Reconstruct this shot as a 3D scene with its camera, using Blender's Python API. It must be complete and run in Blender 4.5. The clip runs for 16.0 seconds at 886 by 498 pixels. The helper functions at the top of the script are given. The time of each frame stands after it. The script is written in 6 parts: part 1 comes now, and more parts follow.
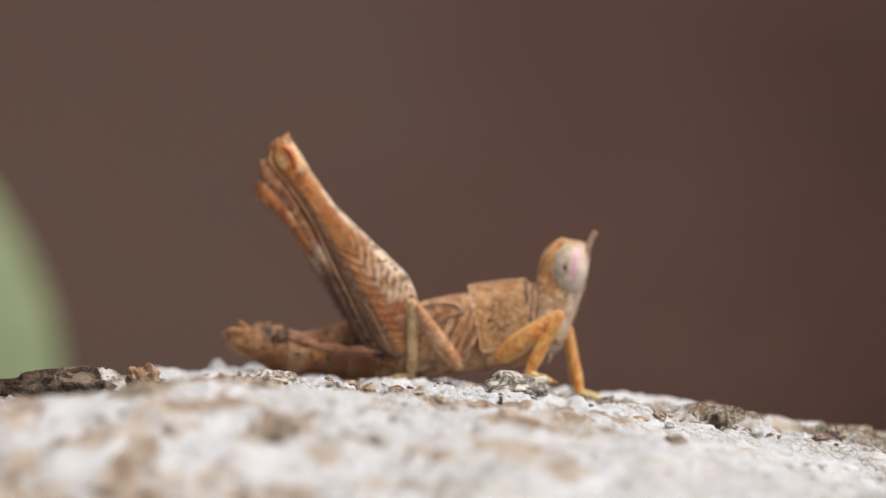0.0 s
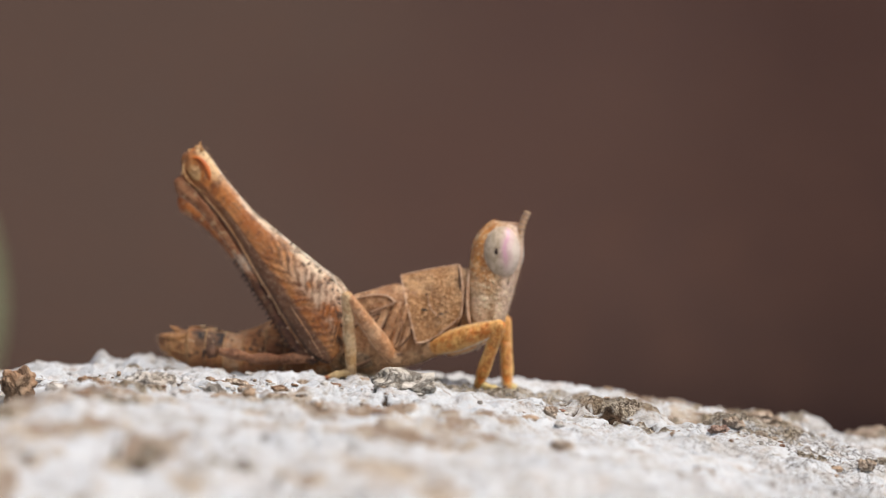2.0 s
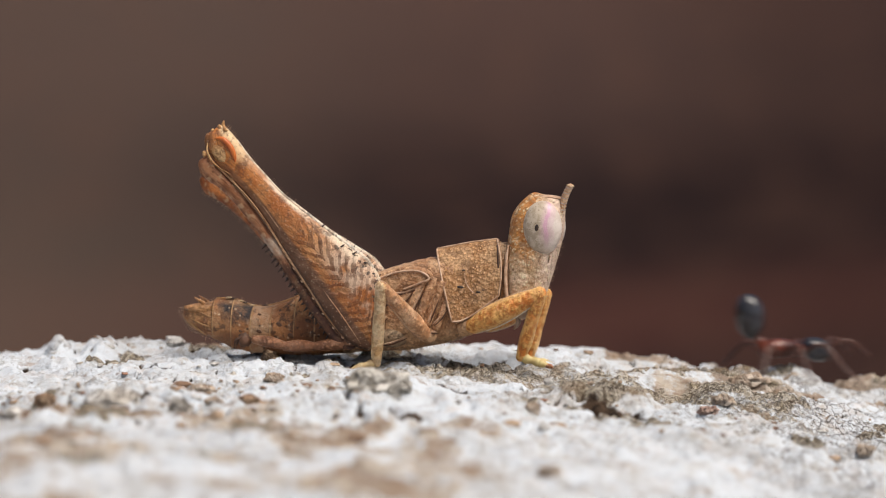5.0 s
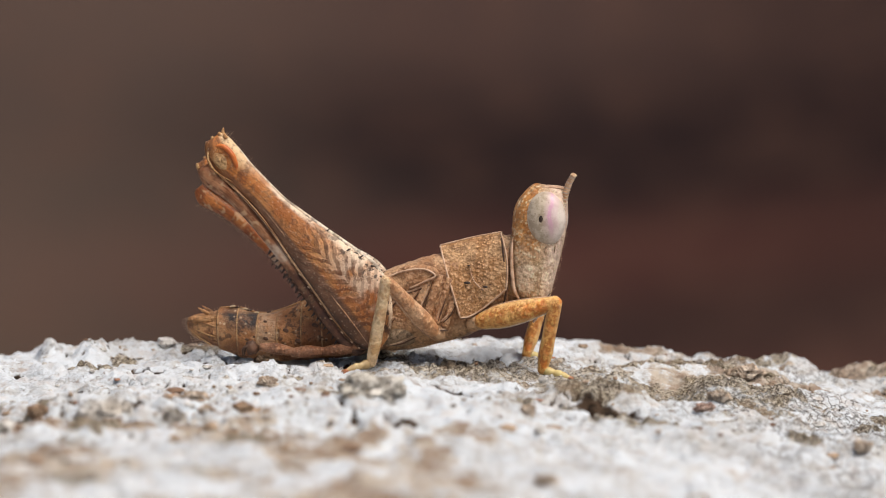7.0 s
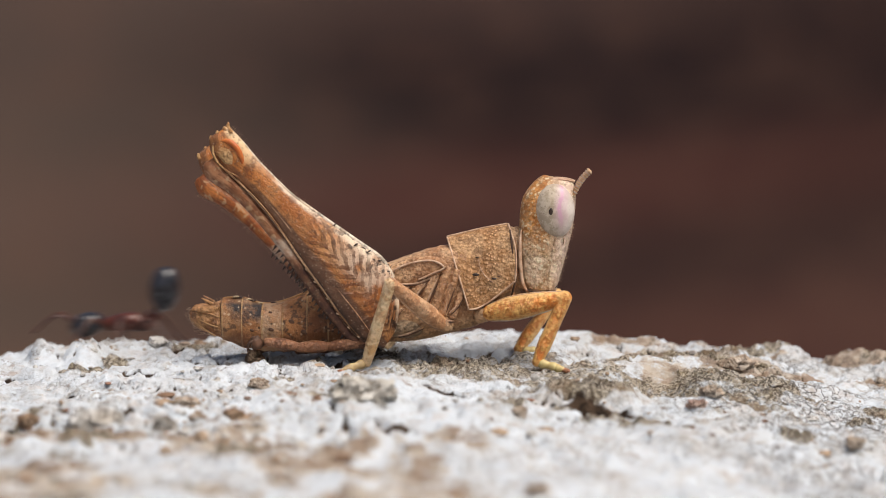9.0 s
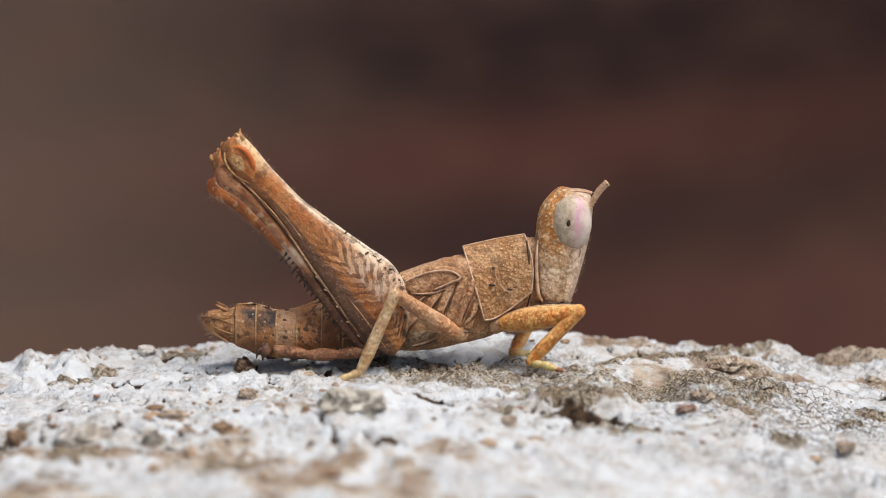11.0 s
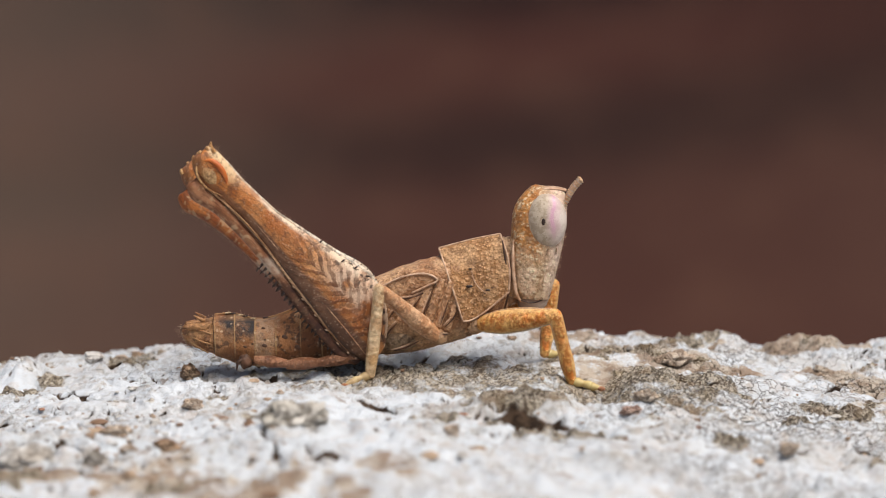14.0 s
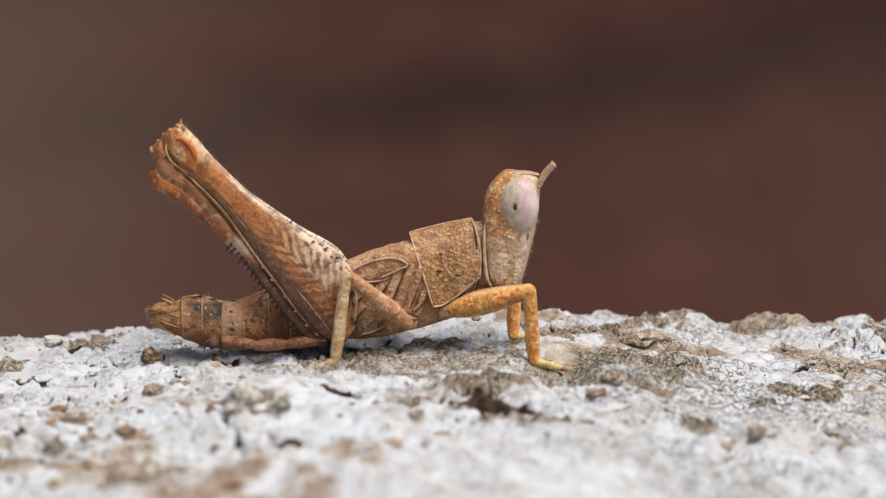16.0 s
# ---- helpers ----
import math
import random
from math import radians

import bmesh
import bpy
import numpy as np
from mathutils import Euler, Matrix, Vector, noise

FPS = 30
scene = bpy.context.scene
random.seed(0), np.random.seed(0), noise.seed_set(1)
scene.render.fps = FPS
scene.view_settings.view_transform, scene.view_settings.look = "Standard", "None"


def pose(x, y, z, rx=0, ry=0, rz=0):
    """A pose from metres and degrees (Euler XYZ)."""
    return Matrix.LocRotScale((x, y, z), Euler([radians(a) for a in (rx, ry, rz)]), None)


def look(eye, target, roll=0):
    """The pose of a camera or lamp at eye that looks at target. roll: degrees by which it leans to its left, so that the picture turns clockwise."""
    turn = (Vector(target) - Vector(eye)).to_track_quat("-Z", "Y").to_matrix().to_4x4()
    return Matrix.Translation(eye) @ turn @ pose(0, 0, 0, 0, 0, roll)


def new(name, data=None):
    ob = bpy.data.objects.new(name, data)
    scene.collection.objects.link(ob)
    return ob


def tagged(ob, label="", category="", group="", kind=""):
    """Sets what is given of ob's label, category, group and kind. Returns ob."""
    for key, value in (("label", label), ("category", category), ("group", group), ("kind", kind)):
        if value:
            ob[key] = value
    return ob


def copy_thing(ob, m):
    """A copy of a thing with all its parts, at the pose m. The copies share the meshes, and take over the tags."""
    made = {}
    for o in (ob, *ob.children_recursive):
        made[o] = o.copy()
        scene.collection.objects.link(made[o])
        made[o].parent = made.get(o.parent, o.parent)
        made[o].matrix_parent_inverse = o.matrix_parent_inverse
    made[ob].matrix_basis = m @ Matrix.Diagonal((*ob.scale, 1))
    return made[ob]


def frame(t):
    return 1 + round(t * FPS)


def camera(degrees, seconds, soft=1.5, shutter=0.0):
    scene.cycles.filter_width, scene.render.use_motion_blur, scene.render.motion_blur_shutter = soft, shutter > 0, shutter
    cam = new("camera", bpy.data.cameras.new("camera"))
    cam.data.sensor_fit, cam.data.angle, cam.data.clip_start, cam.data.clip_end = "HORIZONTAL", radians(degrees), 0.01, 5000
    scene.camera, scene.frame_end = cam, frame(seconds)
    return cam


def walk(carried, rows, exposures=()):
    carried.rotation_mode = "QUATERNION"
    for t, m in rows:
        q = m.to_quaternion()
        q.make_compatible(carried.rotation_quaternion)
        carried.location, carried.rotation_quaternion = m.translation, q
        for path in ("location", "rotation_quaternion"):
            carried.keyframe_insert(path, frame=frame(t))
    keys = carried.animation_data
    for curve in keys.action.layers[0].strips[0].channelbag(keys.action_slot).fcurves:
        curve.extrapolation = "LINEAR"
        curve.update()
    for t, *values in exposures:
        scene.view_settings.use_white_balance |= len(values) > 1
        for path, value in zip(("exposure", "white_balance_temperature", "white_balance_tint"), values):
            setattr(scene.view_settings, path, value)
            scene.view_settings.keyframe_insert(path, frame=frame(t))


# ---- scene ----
MM = 0.001
cam = camera(14.0, 16.0, soft=1.0, shutter=0.5)
cam.data.dof.use_dof = True
cam.data.dof.focus_distance = 0.1712
cam.data.dof.aperture_fstop = 51.0
PATH = [
    (0.0, (-0.00455, -0.17948, 0.00058), (-0.00965, -0.00969, 0.00743), 4.42),
    (0.5, (-0.00399, -0.17858, 0.00095), (-0.00814, -0.00873, 0.00688), 4.36),
    (1.0, (-0.00319, -0.17790, 0.00211), (-0.00653, -0.00803, 0.00796), 4.22),
    (1.5, (-0.00228, -0.17603, 0.00306), (-0.00465, -0.00610, 0.00727), 3.97),
    (2.0, (-0.00213, -0.17470, 0.00537), (-0.00429, -0.00473, 0.00767), 3.59),
    (2.5, (-0.00242, -0.17331, 0.00684), (-0.00461, -0.00332, 0.00713), 3.21),
    (3.0, (-0.00244, -0.17198, 0.00869), (-0.00407, -0.00199, 0.00745), 2.86),
    (3.5, (-0.00209, -0.16992, 0.01072), (-0.00308, 0.00002, 0.00636), 2.47),
    (4.0, (-0.00237, -0.16820, 0.01354), (-0.00287, 0.00166, 0.00661), 1.97),
    (4.2, (-0.00270, -0.16732, 0.01471), (-0.00295, 0.00250, 0.00688), 1.78),
    (6.3, (-0.00398, -0.16542, 0.01944), (-0.00297, 0.00406, 0.00616), 0.48),
    (6.5, (-0.00370, -0.16515, 0.01971), (-0.00286, 0.00433, 0.00649), 0.38),
    (7.0, (-0.00372, -0.16484, 0.02058), (-0.00250, 0.00458, 0.00662), 0.16),
    (7.5, (-0.00386, -0.16458, 0.02118), (-0.00228, 0.00479, 0.00658), -0.04),
    (8.0, (-0.00384, -0.16458, 0.02193), (-0.00239, 0.00477, 0.00713), -0.24),
    (8.2, (-0.00372, -0.16449, 0.02230), (-0.00230, 0.00477, 0.00699), -0.32),
    (10.5, (-0.00252, -0.16358, 0.02603), (-0.00175, 0.00532, 0.00672), -1.42),
    (11.0, (-0.00245, -0.16336, 0.02621), (-0.00143, 0.00551, 0.00670), -1.54),
    (11.5, (-0.00191, -0.16300, 0.02722), (-0.00105, 0.00574, 0.00660), -1.74),
    (12.0, (-0.00123, -0.16264, 0.02852), (-0.00065, 0.00593, 0.00651), -2.07),
    (12.5, (-0.00041, -0.16265, 0.02994), (-0.00017, 0.00577, 0.00680), -2.43),
    (13.0, (-0.00026, -0.16192, 0.03059), (0.00051, 0.00640, 0.00675), -2.69),
    (13.5, (-0.00037, -0.16149, 0.03039), (0.00123, 0.00673, 0.00593), -2.73),
    (14.0, (0.00047, -0.16254, 0.03086), (0.00129, 0.00574, 0.00669), -2.91),
    (14.5, (0.00095, -0.16132, 0.03117), (0.00258, 0.00679, 0.00591), -2.99),
    (15.0, (0.00107, -0.16087, 0.03155), (0.00300, 0.00714, 0.00572), -3.06),
    (15.5, (0.00073, -0.16050, 0.03132), (0.00307, 0.00751, 0.00549), -3.15),
    (16.0, (0.00050, -0.16042, 0.03180), (0.00298, 0.00751, 0.00543), -3.17),
]
walk(cam, [(t, look(eye, target, roll)) for t, eye, target, roll in PATH],
     exposures=[(0.0, 0.29, 6850, 11.5), (1.5, 0.29, 6790, 11.5), (3.0, 0.29, 6680, 11), (4.2, 0.29, 6620, 10), (7.0, 0.29, 6650, 10), (11.0, 0.29, 6550, 10), (16.0, 0.29, 6550, 10)])

# ---- light: bright overcast, softly from above and the camera's side ----
world = bpy.data.worlds.new("world")
scene.world = world
world.use_nodes = True
wn = world.node_tree
sky = wn.nodes.new("ShaderNodeTexSky")
sky.sky_type = "NISHITA"
sky.sun_disc = False
sky.sun_elevation = radians(62)
sky.sun_rotation = radians(138)
sky.air_density, sky.dust_density = 1.0, 4.0
wn.nodes["Background"].inputs["Strength"].default_value = 0.065
wn.links.new(sky.outputs["Color"], wn.nodes["Background"].inputs["Color"])
sun_lamp = bpy.data.lights.new("sun", "SUN")
sun_lamp.energy, sun_lamp.angle, sun_lamp.color = 3.3, radians(50), (1.0, 0.935, 0.86)
sun = new("sun", sun_lamp)
sun.matrix_basis = look((0.40, -0.36, 1.0), (0, 0, 0))


# ---- numeric noise for the bark ----
def lattice(ix, iy, seed):
    n = (ix.astype(np.int64) * 374761393 + iy.astype(np.int64) * 668265263 + seed * 974711) & 0x7FFFFFFF
    n = ((n ^ (n >> 13)) * 1274126177) & 0x7FFFFFFF
    return ((n ^ (n >> 16)) & 0xFFFF) / 65535.0


def value_noise(x, y, seed):
    ix, iy = np.floor(x), np.floor(y)
    fx, fy = x - ix, y - iy
    fx, fy = fx * fx * fx * (fx * (fx * 6 - 15) + 10), fy * fy * fy * (fy * (fy * 6 - 15) + 10)
    a, b = lattice(ix, iy, seed), lattice(ix + 1, iy, seed)
    c, d = lattice(ix, iy + 1, seed), lattice(ix + 1, iy + 1, seed)
    return (a + (b - a) * fx) * (1 - fy) + (c + (d - c) * fx) * fy


def fbm(x, y, seed, octaves=4, gain=0.5):
    total, amp, norm = 0.0, 1.0, 0.0
    for k in range(octaves):
        total = total + amp * value_noise(x * 2 ** k + 17.3 * k, y * 2 ** k - 9.1 * k, seed + k)
        norm += amp
        amp *= gain
    return total / norm


def cells(x, y, seed):
    """Distances to the nearest two scattered points, and the nearest one's own random number."""
    ix, iy = np.floor(x), np.floor(y)
    f1, f2, own = np.full(x.shape, 9.0), np.full(x.shape, 9.0), np.zeros(x.shape)
    for dx in (-1, 0, 1):
        for dy in (-1, 0, 1):
            cx, cy = ix + dx, iy + dy
            px, py = cx + lattice(cx, cy, seed), cy + lattice(cx, cy, seed + 5)
            d = np.hypot(x - px, y - py)
            near = d < f1
            f2 = np.where(near, f1, np.minimum(f2, d))
            own = np.where(near, lattice(cx, cy, seed + 9), own)
            f1 = np.where(near, d, f1)
    return f1, f2, own


def step(a, b, x):
    k = np.clip((x - a) / (b - a), 0, 1)
    return k * k * (3 - 2 * k)


# ---- materials ----
class Nodes:
    """A short hand for building one material's node tree."""

    def __init__(self, name, rough=0.6, metal=0.0, spec=0.4):
        self.mat = bpy.data.materials.new(name)
        self.mat.use_nodes = True
        self.tree = self.mat.node_tree
        self.bsdf = self.tree.nodes["Principled BSDF"]
        self.bsdf.inputs["Roughness"].default_value = rough
        self.bsdf.inputs["Metallic"].default_value = metal
        self.bsdf.inputs["Specular IOR Level"].default_value = spec

    def put(self, socket, value):
        if isinstance(value, bpy.types.NodeSocket):
            self.tree.links.new(value, socket)
        elif value is not None:
            socket.default_value = value

    def coords(self, which="Object"):
        return self.tree.nodes.new("ShaderNodeTexCoord").outputs[which]

    def attr(self, name, out="Fac"):
        n = self.tree.nodes.new("ShaderNodeAttribute")
        n.attribute_name = name
        return n.outputs[out]

    def split(self, vec):
        n = self.tree.nodes.new("ShaderNodeSeparateXYZ")
        self.put(n.inputs[0], vec)
        return n.outputs

    def noise(self, scale, detail=4.0, rough=0.6, vec=None, dist=0.0):
        n = self.tree.nodes.new("ShaderNodeTexNoise")
        self.put(n.inputs["Vector"], vec if vec is not None else self.coords())
        n.inputs["Scale"].default_value, n.inputs["Detail"].default_value = scale, detail
        n.inputs["Roughness"].default_value, n.inputs["Distortion"].default_value = rough, dist
        return n.outputs["Fac"]

    def spots(self, scale, vec=None, feature="F1", out="Distance", rand=1.0):
        n = self.tree.nodes.new("ShaderNodeTexVoronoi")
        n.feature = feature
        self.put(n.inputs["Vector"], vec if vec is not None else self.coords())
        n.inputs["Scale"].default_value = scale
        n.inputs["Randomness"].default_value = rand
        return n.outputs[out]

    def math(self, op, a, b=None, clamp=False):
        n = self.tree.nodes.new("ShaderNodeMath")
        n.operation, n.use_clamp = op, clamp
        self.put(n.inputs[0], a)
        self.put(n.inputs[1], b)
        return n.outputs[0]

    def ramp(self, value, lo, hi, a=0.0, b=1.0):
        n = self.tree.nodes.new("ShaderNodeMapRange")
        n.interpolation_type = "SMOOTHSTEP"
        self.put(n.inputs["Value"], value)
        for key, v in (("From Min", lo), ("From Max", hi), ("To Min", a), ("To Max", b)):
            n.inputs[key].default_value = v
        return n.outputs[0]

    def mix(self, fac, a, b, kind="MIX"):
        n = self.tree.nodes.new("ShaderNodeMix")
        n.data_type, n.blend_type = "RGBA", kind
        self.put(n.inputs["Factor"], fac)
        self.put(n.inputs[6], (*a, 1) if isinstance(a, tuple) else a)
        self.put(n.inputs[7], (*b, 1) if isinstance(b, tuple) else b)
        return n.outputs[2]

    def bump(self, height, strength, distance):
        n = self.tree.nodes.new("ShaderNodeBump")
        n.inputs["Strength"].default_value, n.inputs["Distance"].default_value = strength, distance
        self.put(n.inputs["Height"], height)
        self.tree.links.new(n.outputs[0], self.bsdf.inputs["Normal"])

    def done(self, color, sheen=0.0, sub=0.0):
        self.put(self.bsdf.inputs["Base Color"], (*color, 1) if isinstance(color, tuple) else color)
        if sub:
            self.bsdf.inputs["Subsurface Weight"].default_value = sub
            self.bsdf.inputs["Subsurface Radius"].default_value = (0.0006, 0.0003, 0.00015)
            self.bsdf.inputs["Subsurface Scale"].default_value = 1.0
        return self.mat


def cuticle(name, base, light, dark, speck=0.5, rough=0.5, grain=5200.0, blotch=700.0, extra=None):
    """Insect skin: blotched and mottled, with pale granules and fine dark pits."""
    n = Nodes(name, rough * 0.85, 0.0, 0.45)
    color = n.mix(n.ramp(n.noise(blotch, 3.0, 0.6), 0.42, 0.58), base, light)
    if extra:
        color = extra(n, color)
    color = n.mix(n.math("MULTIPLY", n.ramp(n.noise(blotch * 2.6, 5.0, 0.65), 0.50, 0.61), 0.6), color, dark)
    color = n.mix(n.math("MULTIPLY", n.ramp(n.noise(blotch * 6.0, 4.0, 0.6), 0.50, 0.60), 0.42), color, tuple(c * 0.5 for c in base))
    color = n.mix(n.math("MULTIPLY", n.ramp(n.noise(blotch * 4.0, 3.0, 0.6, dist=0.6), 0.54, 0.63), 0.5), color, tuple(min(0.9, c * 1.35) for c in light))
    dots = n.spots(grain)
    color = n.mix(n.math("MULTIPLY", n.ramp(dots, 0.36, 0.18), n.ramp(n.noise(blotch * 1.7), 0.40, 0.58, 0.4 * speck, speck)), color, tuple(min(0.9, c * 1.5 + 0.04) for c in light))
    pits = n.spots(grain * 0.36)
    color = n.mix(n.math("MULTIPLY", n.ramp(pits, 0.15, 0.08), speck * 0.5), color, tuple(c * 0.5 for c in dark))
    n.bump(n.math("SUBTRACT", n.noise(grain * 0.8, 5.0, 0.75), n.math("MULTIPLY", dots, 0.6)), 0.95, 0.00012)
    return n.done(color)


def plain(name, color, dark, rough=0.5, scale=1500.0, spec=0.4):
    n = Nodes(name, rough, 0.0, spec)
    f = n.noise(scale, 4.0, 0.6)
    n.bump(f, 0.35, 0.00004)
    return n.done(n.mix(n.ramp(f, 0.35, 0.65), dark, color))


def occiput(n, color):
    """Olive-brown scribble over cream cheeks, pinkish face edge with painted rim light, rust-orange back of the head.
    """
    xyz = n.split(n.coords())
    scrawl = n.math("ABSOLUTE", n.math("SUBTRACT", n.noise(900.0, 3.0, 0.6, dist=1.2), 0.5))
    color = n.mix(n.math("MULTIPLY", n.ramp(scrawl, 0.06, 0.015), 0.65), color, (0.36, 0.235, 0.105))
    # pale face front, brightened in the colour for the light it catches
    color = n.mix(n.math("MULTIPLY", n.ramp(xyz[0], 0.0079, 0.0088), 0.85), color, (0.74, 0.56, 0.46))
    wob = n.math("MULTIPLY", n.math("SUBTRACT", n.noise(900.0), 0.5), 0.0012)
    back = n.math("MULTIPLY", n.ramp(n.math("ADD", xyz[0], wob), 0.0084, 0.0077), n.ramp(n.math("ADD", xyz[2], wob), 0.0040, 0.0056))
    color = n.mix(n.math("MULTIPLY", back, 0.92), color, n.mix(n.ramp(n.noise(1600.0, 3.0), 0.4, 0.6), (0.40, 0.135, 0.015), (0.60, 0.24, 0.035)))
    return n.mix(n.math("MULTIPLY", n.ramp(n.spots(2900.0), 0.30, 0.18), n.math("MULTIPLY", back, 0.8)), color, (0.80, 0.62, 0.42))


def blotches(n, color):
    """Rusty rings on the flank of the leg, cream along its upper and lower edge."""
    color = n.mix(n.math("MULTIPLY", n.ramp(n.noise(1500.0, 3.0, 0.6), 0.50, 0.60), 0.8), color, (0.42, 0.13, 0.018))
    around = n.split(n.attr("girth", "Vector"))[1]
    edge = n.math("ABSOLUTE", n.math("SUBTRACT", n.math("ADD", around, n.math("MULTIPLY", n.math("SUBTRACT", n.noise(1200.0, 3.0), 0.5), 0.35)), 0.5))
    return n.mix(n.math("MULTIPLY", n.ramp(edge, 0.26, 0.42), 0.8), color, (0.75, 0.47, 0.19))


BODY_SKIN = cuticle("tan_cuticle", (0.41, 0.205, 0.096), (0.57, 0.350, 0.195), (0.17, 0.078, 0.038), 0.4, 0.42)
PRONOTUM_SKIN = cuticle("granular_cuticle", (0.37, 0.178, 0.064), (0.51, 0.300, 0.148), (0.16, 0.070, 0.024), 0.7, 0.46, 6200.0, 620.0)
HEAD_SKIN = cuticle("head_cuticle", (0.60, 0.390, 0.225), (0.76, 0.565, 0.39), (0.36, 0.205, 0.10), 0.45, 0.45, 4900.0, 800.0, occiput)
ORANGE_SKIN = cuticle("orange_cuticle", (0.70, 0.235, 0.042), (0.76, 0.41, 0.130), (0.50, 0.150, 0.027), 0.3, 0.38, 4200.0, 800.0, blotches)
TAN_LEG_SKIN = cuticle("tan_leg_cuticle", (0.53, 0.265, 0.125), (0.66, 0.405, 0.235), (0.33, 0.14, 0.068), 0.3, 0.42, 4400.0, 800.0)
SHIN_SKIN = cuticle("straw_shin_cuticle", (0.63, 0.385, 0.175), (0.73, 0.52, 0.31), (0.48, 0.25, 0.11), 0.2, 0.38, 4400.0, 700.0)
RED_SKIN = cuticle("rust_cuticle", (0.30, 0.11, 0.05), (0.42, 0.19, 0.09), (0.13, 0.05, 0.025), 0.35, 0.45)
CRESCENT_SKIN = plain("orange_crescent", (0.62, 0.19, 0.045), (0.46, 0.11, 0.025), 0.4)
LOBE_SKIN = cuticle("olive_knee_lobe", (0.42, 0.205, 0.075), (0.56, 0.34, 0.15), (0.20, 0.085, 0.032), 0.3, 0.4)
CREAM_SKIN = cuticle("cream_knee_edge", (0.66, 0.49, 0.29), (0.76, 0.61, 0.40), (0.45, 0.27, 0.12), 0.3, 0.42)
TARSUS_SKIN = cuticle("russet_tarsus", (0.22, 0.090, 0.042), (0.34, 0.160, 0.082), (0.13, 0.052, 0.026), 0.4, 0.40)
OLIVE_SKIN = plain("olive_tarsus", (0.54, 0.42, 0.22), (0.34, 0.23, 0.11), 0.42)
TAIL_SKIN = cuticle("tail_cuticle", (0.31, 0.130, 0.050), (0.50, 0.255, 0.105), (0.08, 0.035, 0.018), 0.5, 0.45)
TAIL_RIB_SKIN = plain("straw_tail_rib", (0.42, 0.235, 0.10), (0.27, 0.125, 0.05), 0.45)
YELLOW_SKIN = plain("yellow_tarsus", (0.60, 0.49, 0.22), (0.42, 0.27, 0.09), 0.38)
RIM_SKIN = plain("pale_rim", (0.60, 0.415, 0.29), (0.40, 0.235, 0.145), 0.45, 2600.0)
KEEL_SKIN = cuticle("cream_and_black_keel", (0.66, 0.52, 0.38), (0.78, 0.66, 0.53), (0.035, 0.022, 0.015), 0.4, 0.5, 4800.0, 560.0)
DARK_SKIN = plain("dark_spine", (0.045, 0.025, 0.018), (0.02, 0.012, 0.01), 0.45)
GROOVE_SKIN = plain("dark_brown_groove", (0.085, 0.042, 0.024), (0.045, 0.022, 0.013), 0.6)
HAIR_SKIN = plain("pale_hair", (0.50, 0.36, 0.24), (0.34, 0.22, 0.14), 0.5)
GREY_SKIN = plain("grey_joint_membrane", (0.50, 0.395, 0.32), (0.25, 0.175, 0.13), 0.42)
NECK_SKIN = cuticle("brown_neck_membrane", (0.27, 0.145, 0.075), (0.40, 0.25, 0.14), (0.09, 0.045, 0.025), 0.4, 0.5, 4600.0, 700.0)
PIT_SKIN = plain("brown_flank_pit", (0.13, 0.06, 0.032), (0.06, 0.03, 0.018), 0.55)
MOSS_SKIN = cuticle("greenish_belly_plate", (0.20, 0.125, 0.068), (0.33, 0.23, 0.14), (0.055, 0.034, 0.02), 0.3, 0.55, 4600.0, 900.0)


def eye_material():
    """Compound eye: cream and freckled behind, pink streaks, grey-white in front."""
    n = Nodes("pink_cream_eye", 0.30, 0.0, 0.45)
    xyz = n.split(n.coords())
    wob = n.math("MULTIPLY", n.math("SUBTRACT", n.noise(1100.0, 3.0), 0.5), 0.00050)
    x = n.math("ADD", xyz[0], wob)
    base = n.mix(n.ramp(n.noise(2600.0, 4.0, 0.65), 0.40, 0.60), (0.40, 0.315, 0.225), (0.58, 0.485, 0.375))
    base = n.mix(n.ramp(x, -0.0002, 0.0006, 0.0, 0.85), base, n.mix(n.ramp(n.noise(1800.0, 3.0), 0.4, 0.6), (0.57, 0.48, 0.42), (0.70, 0.62, 0.565)))
    streak = n.math("SINE", n.math("MULTIPLY", x, 17000.0))
    pink = n.math("MULTIPLY", n.ramp(x, -0.00010, 0.00022), n.ramp(x, 0.00072, 0.00036))
    pink = n.math("MULTIPLY", pink, n.math("MULTIPLY", n.ramp(xyz[2], -0.0012, 0.0001, 0.0, 0.95), n.ramp(streak, -0.8, 0.6, 1.0, 0.45)))
    base = n.mix(n.math("MULTIPLY", pink, 0.85), base, (0.62, 0.33, 0.46))
    behind = n.ramp(x, 0.0003, -0.0001, 0.25, 1.0)
    base = n.mix(n.math("MULTIPLY", n.ramp(n.spots(4600.0), 0.24, 0.10), n.math("MULTIPLY", behind, 0.55)), base, (0.21, 0.14, 0.10))
    base = n.mix(n.math("MULTIPLY", n.ramp(n.spots(6000.0), 0.25, 0.12), 0.4), base, (0.68, 0.60, 0.52))
    base = n.mix(n.ramp(xyz[2], 0.0010, 0.0013, 0.0, 0.35), base, (0.34, 0.24, 0.19))
    n.bump(n.spots(14000.0), 0.35, 0.00002)
    return n.done(base)


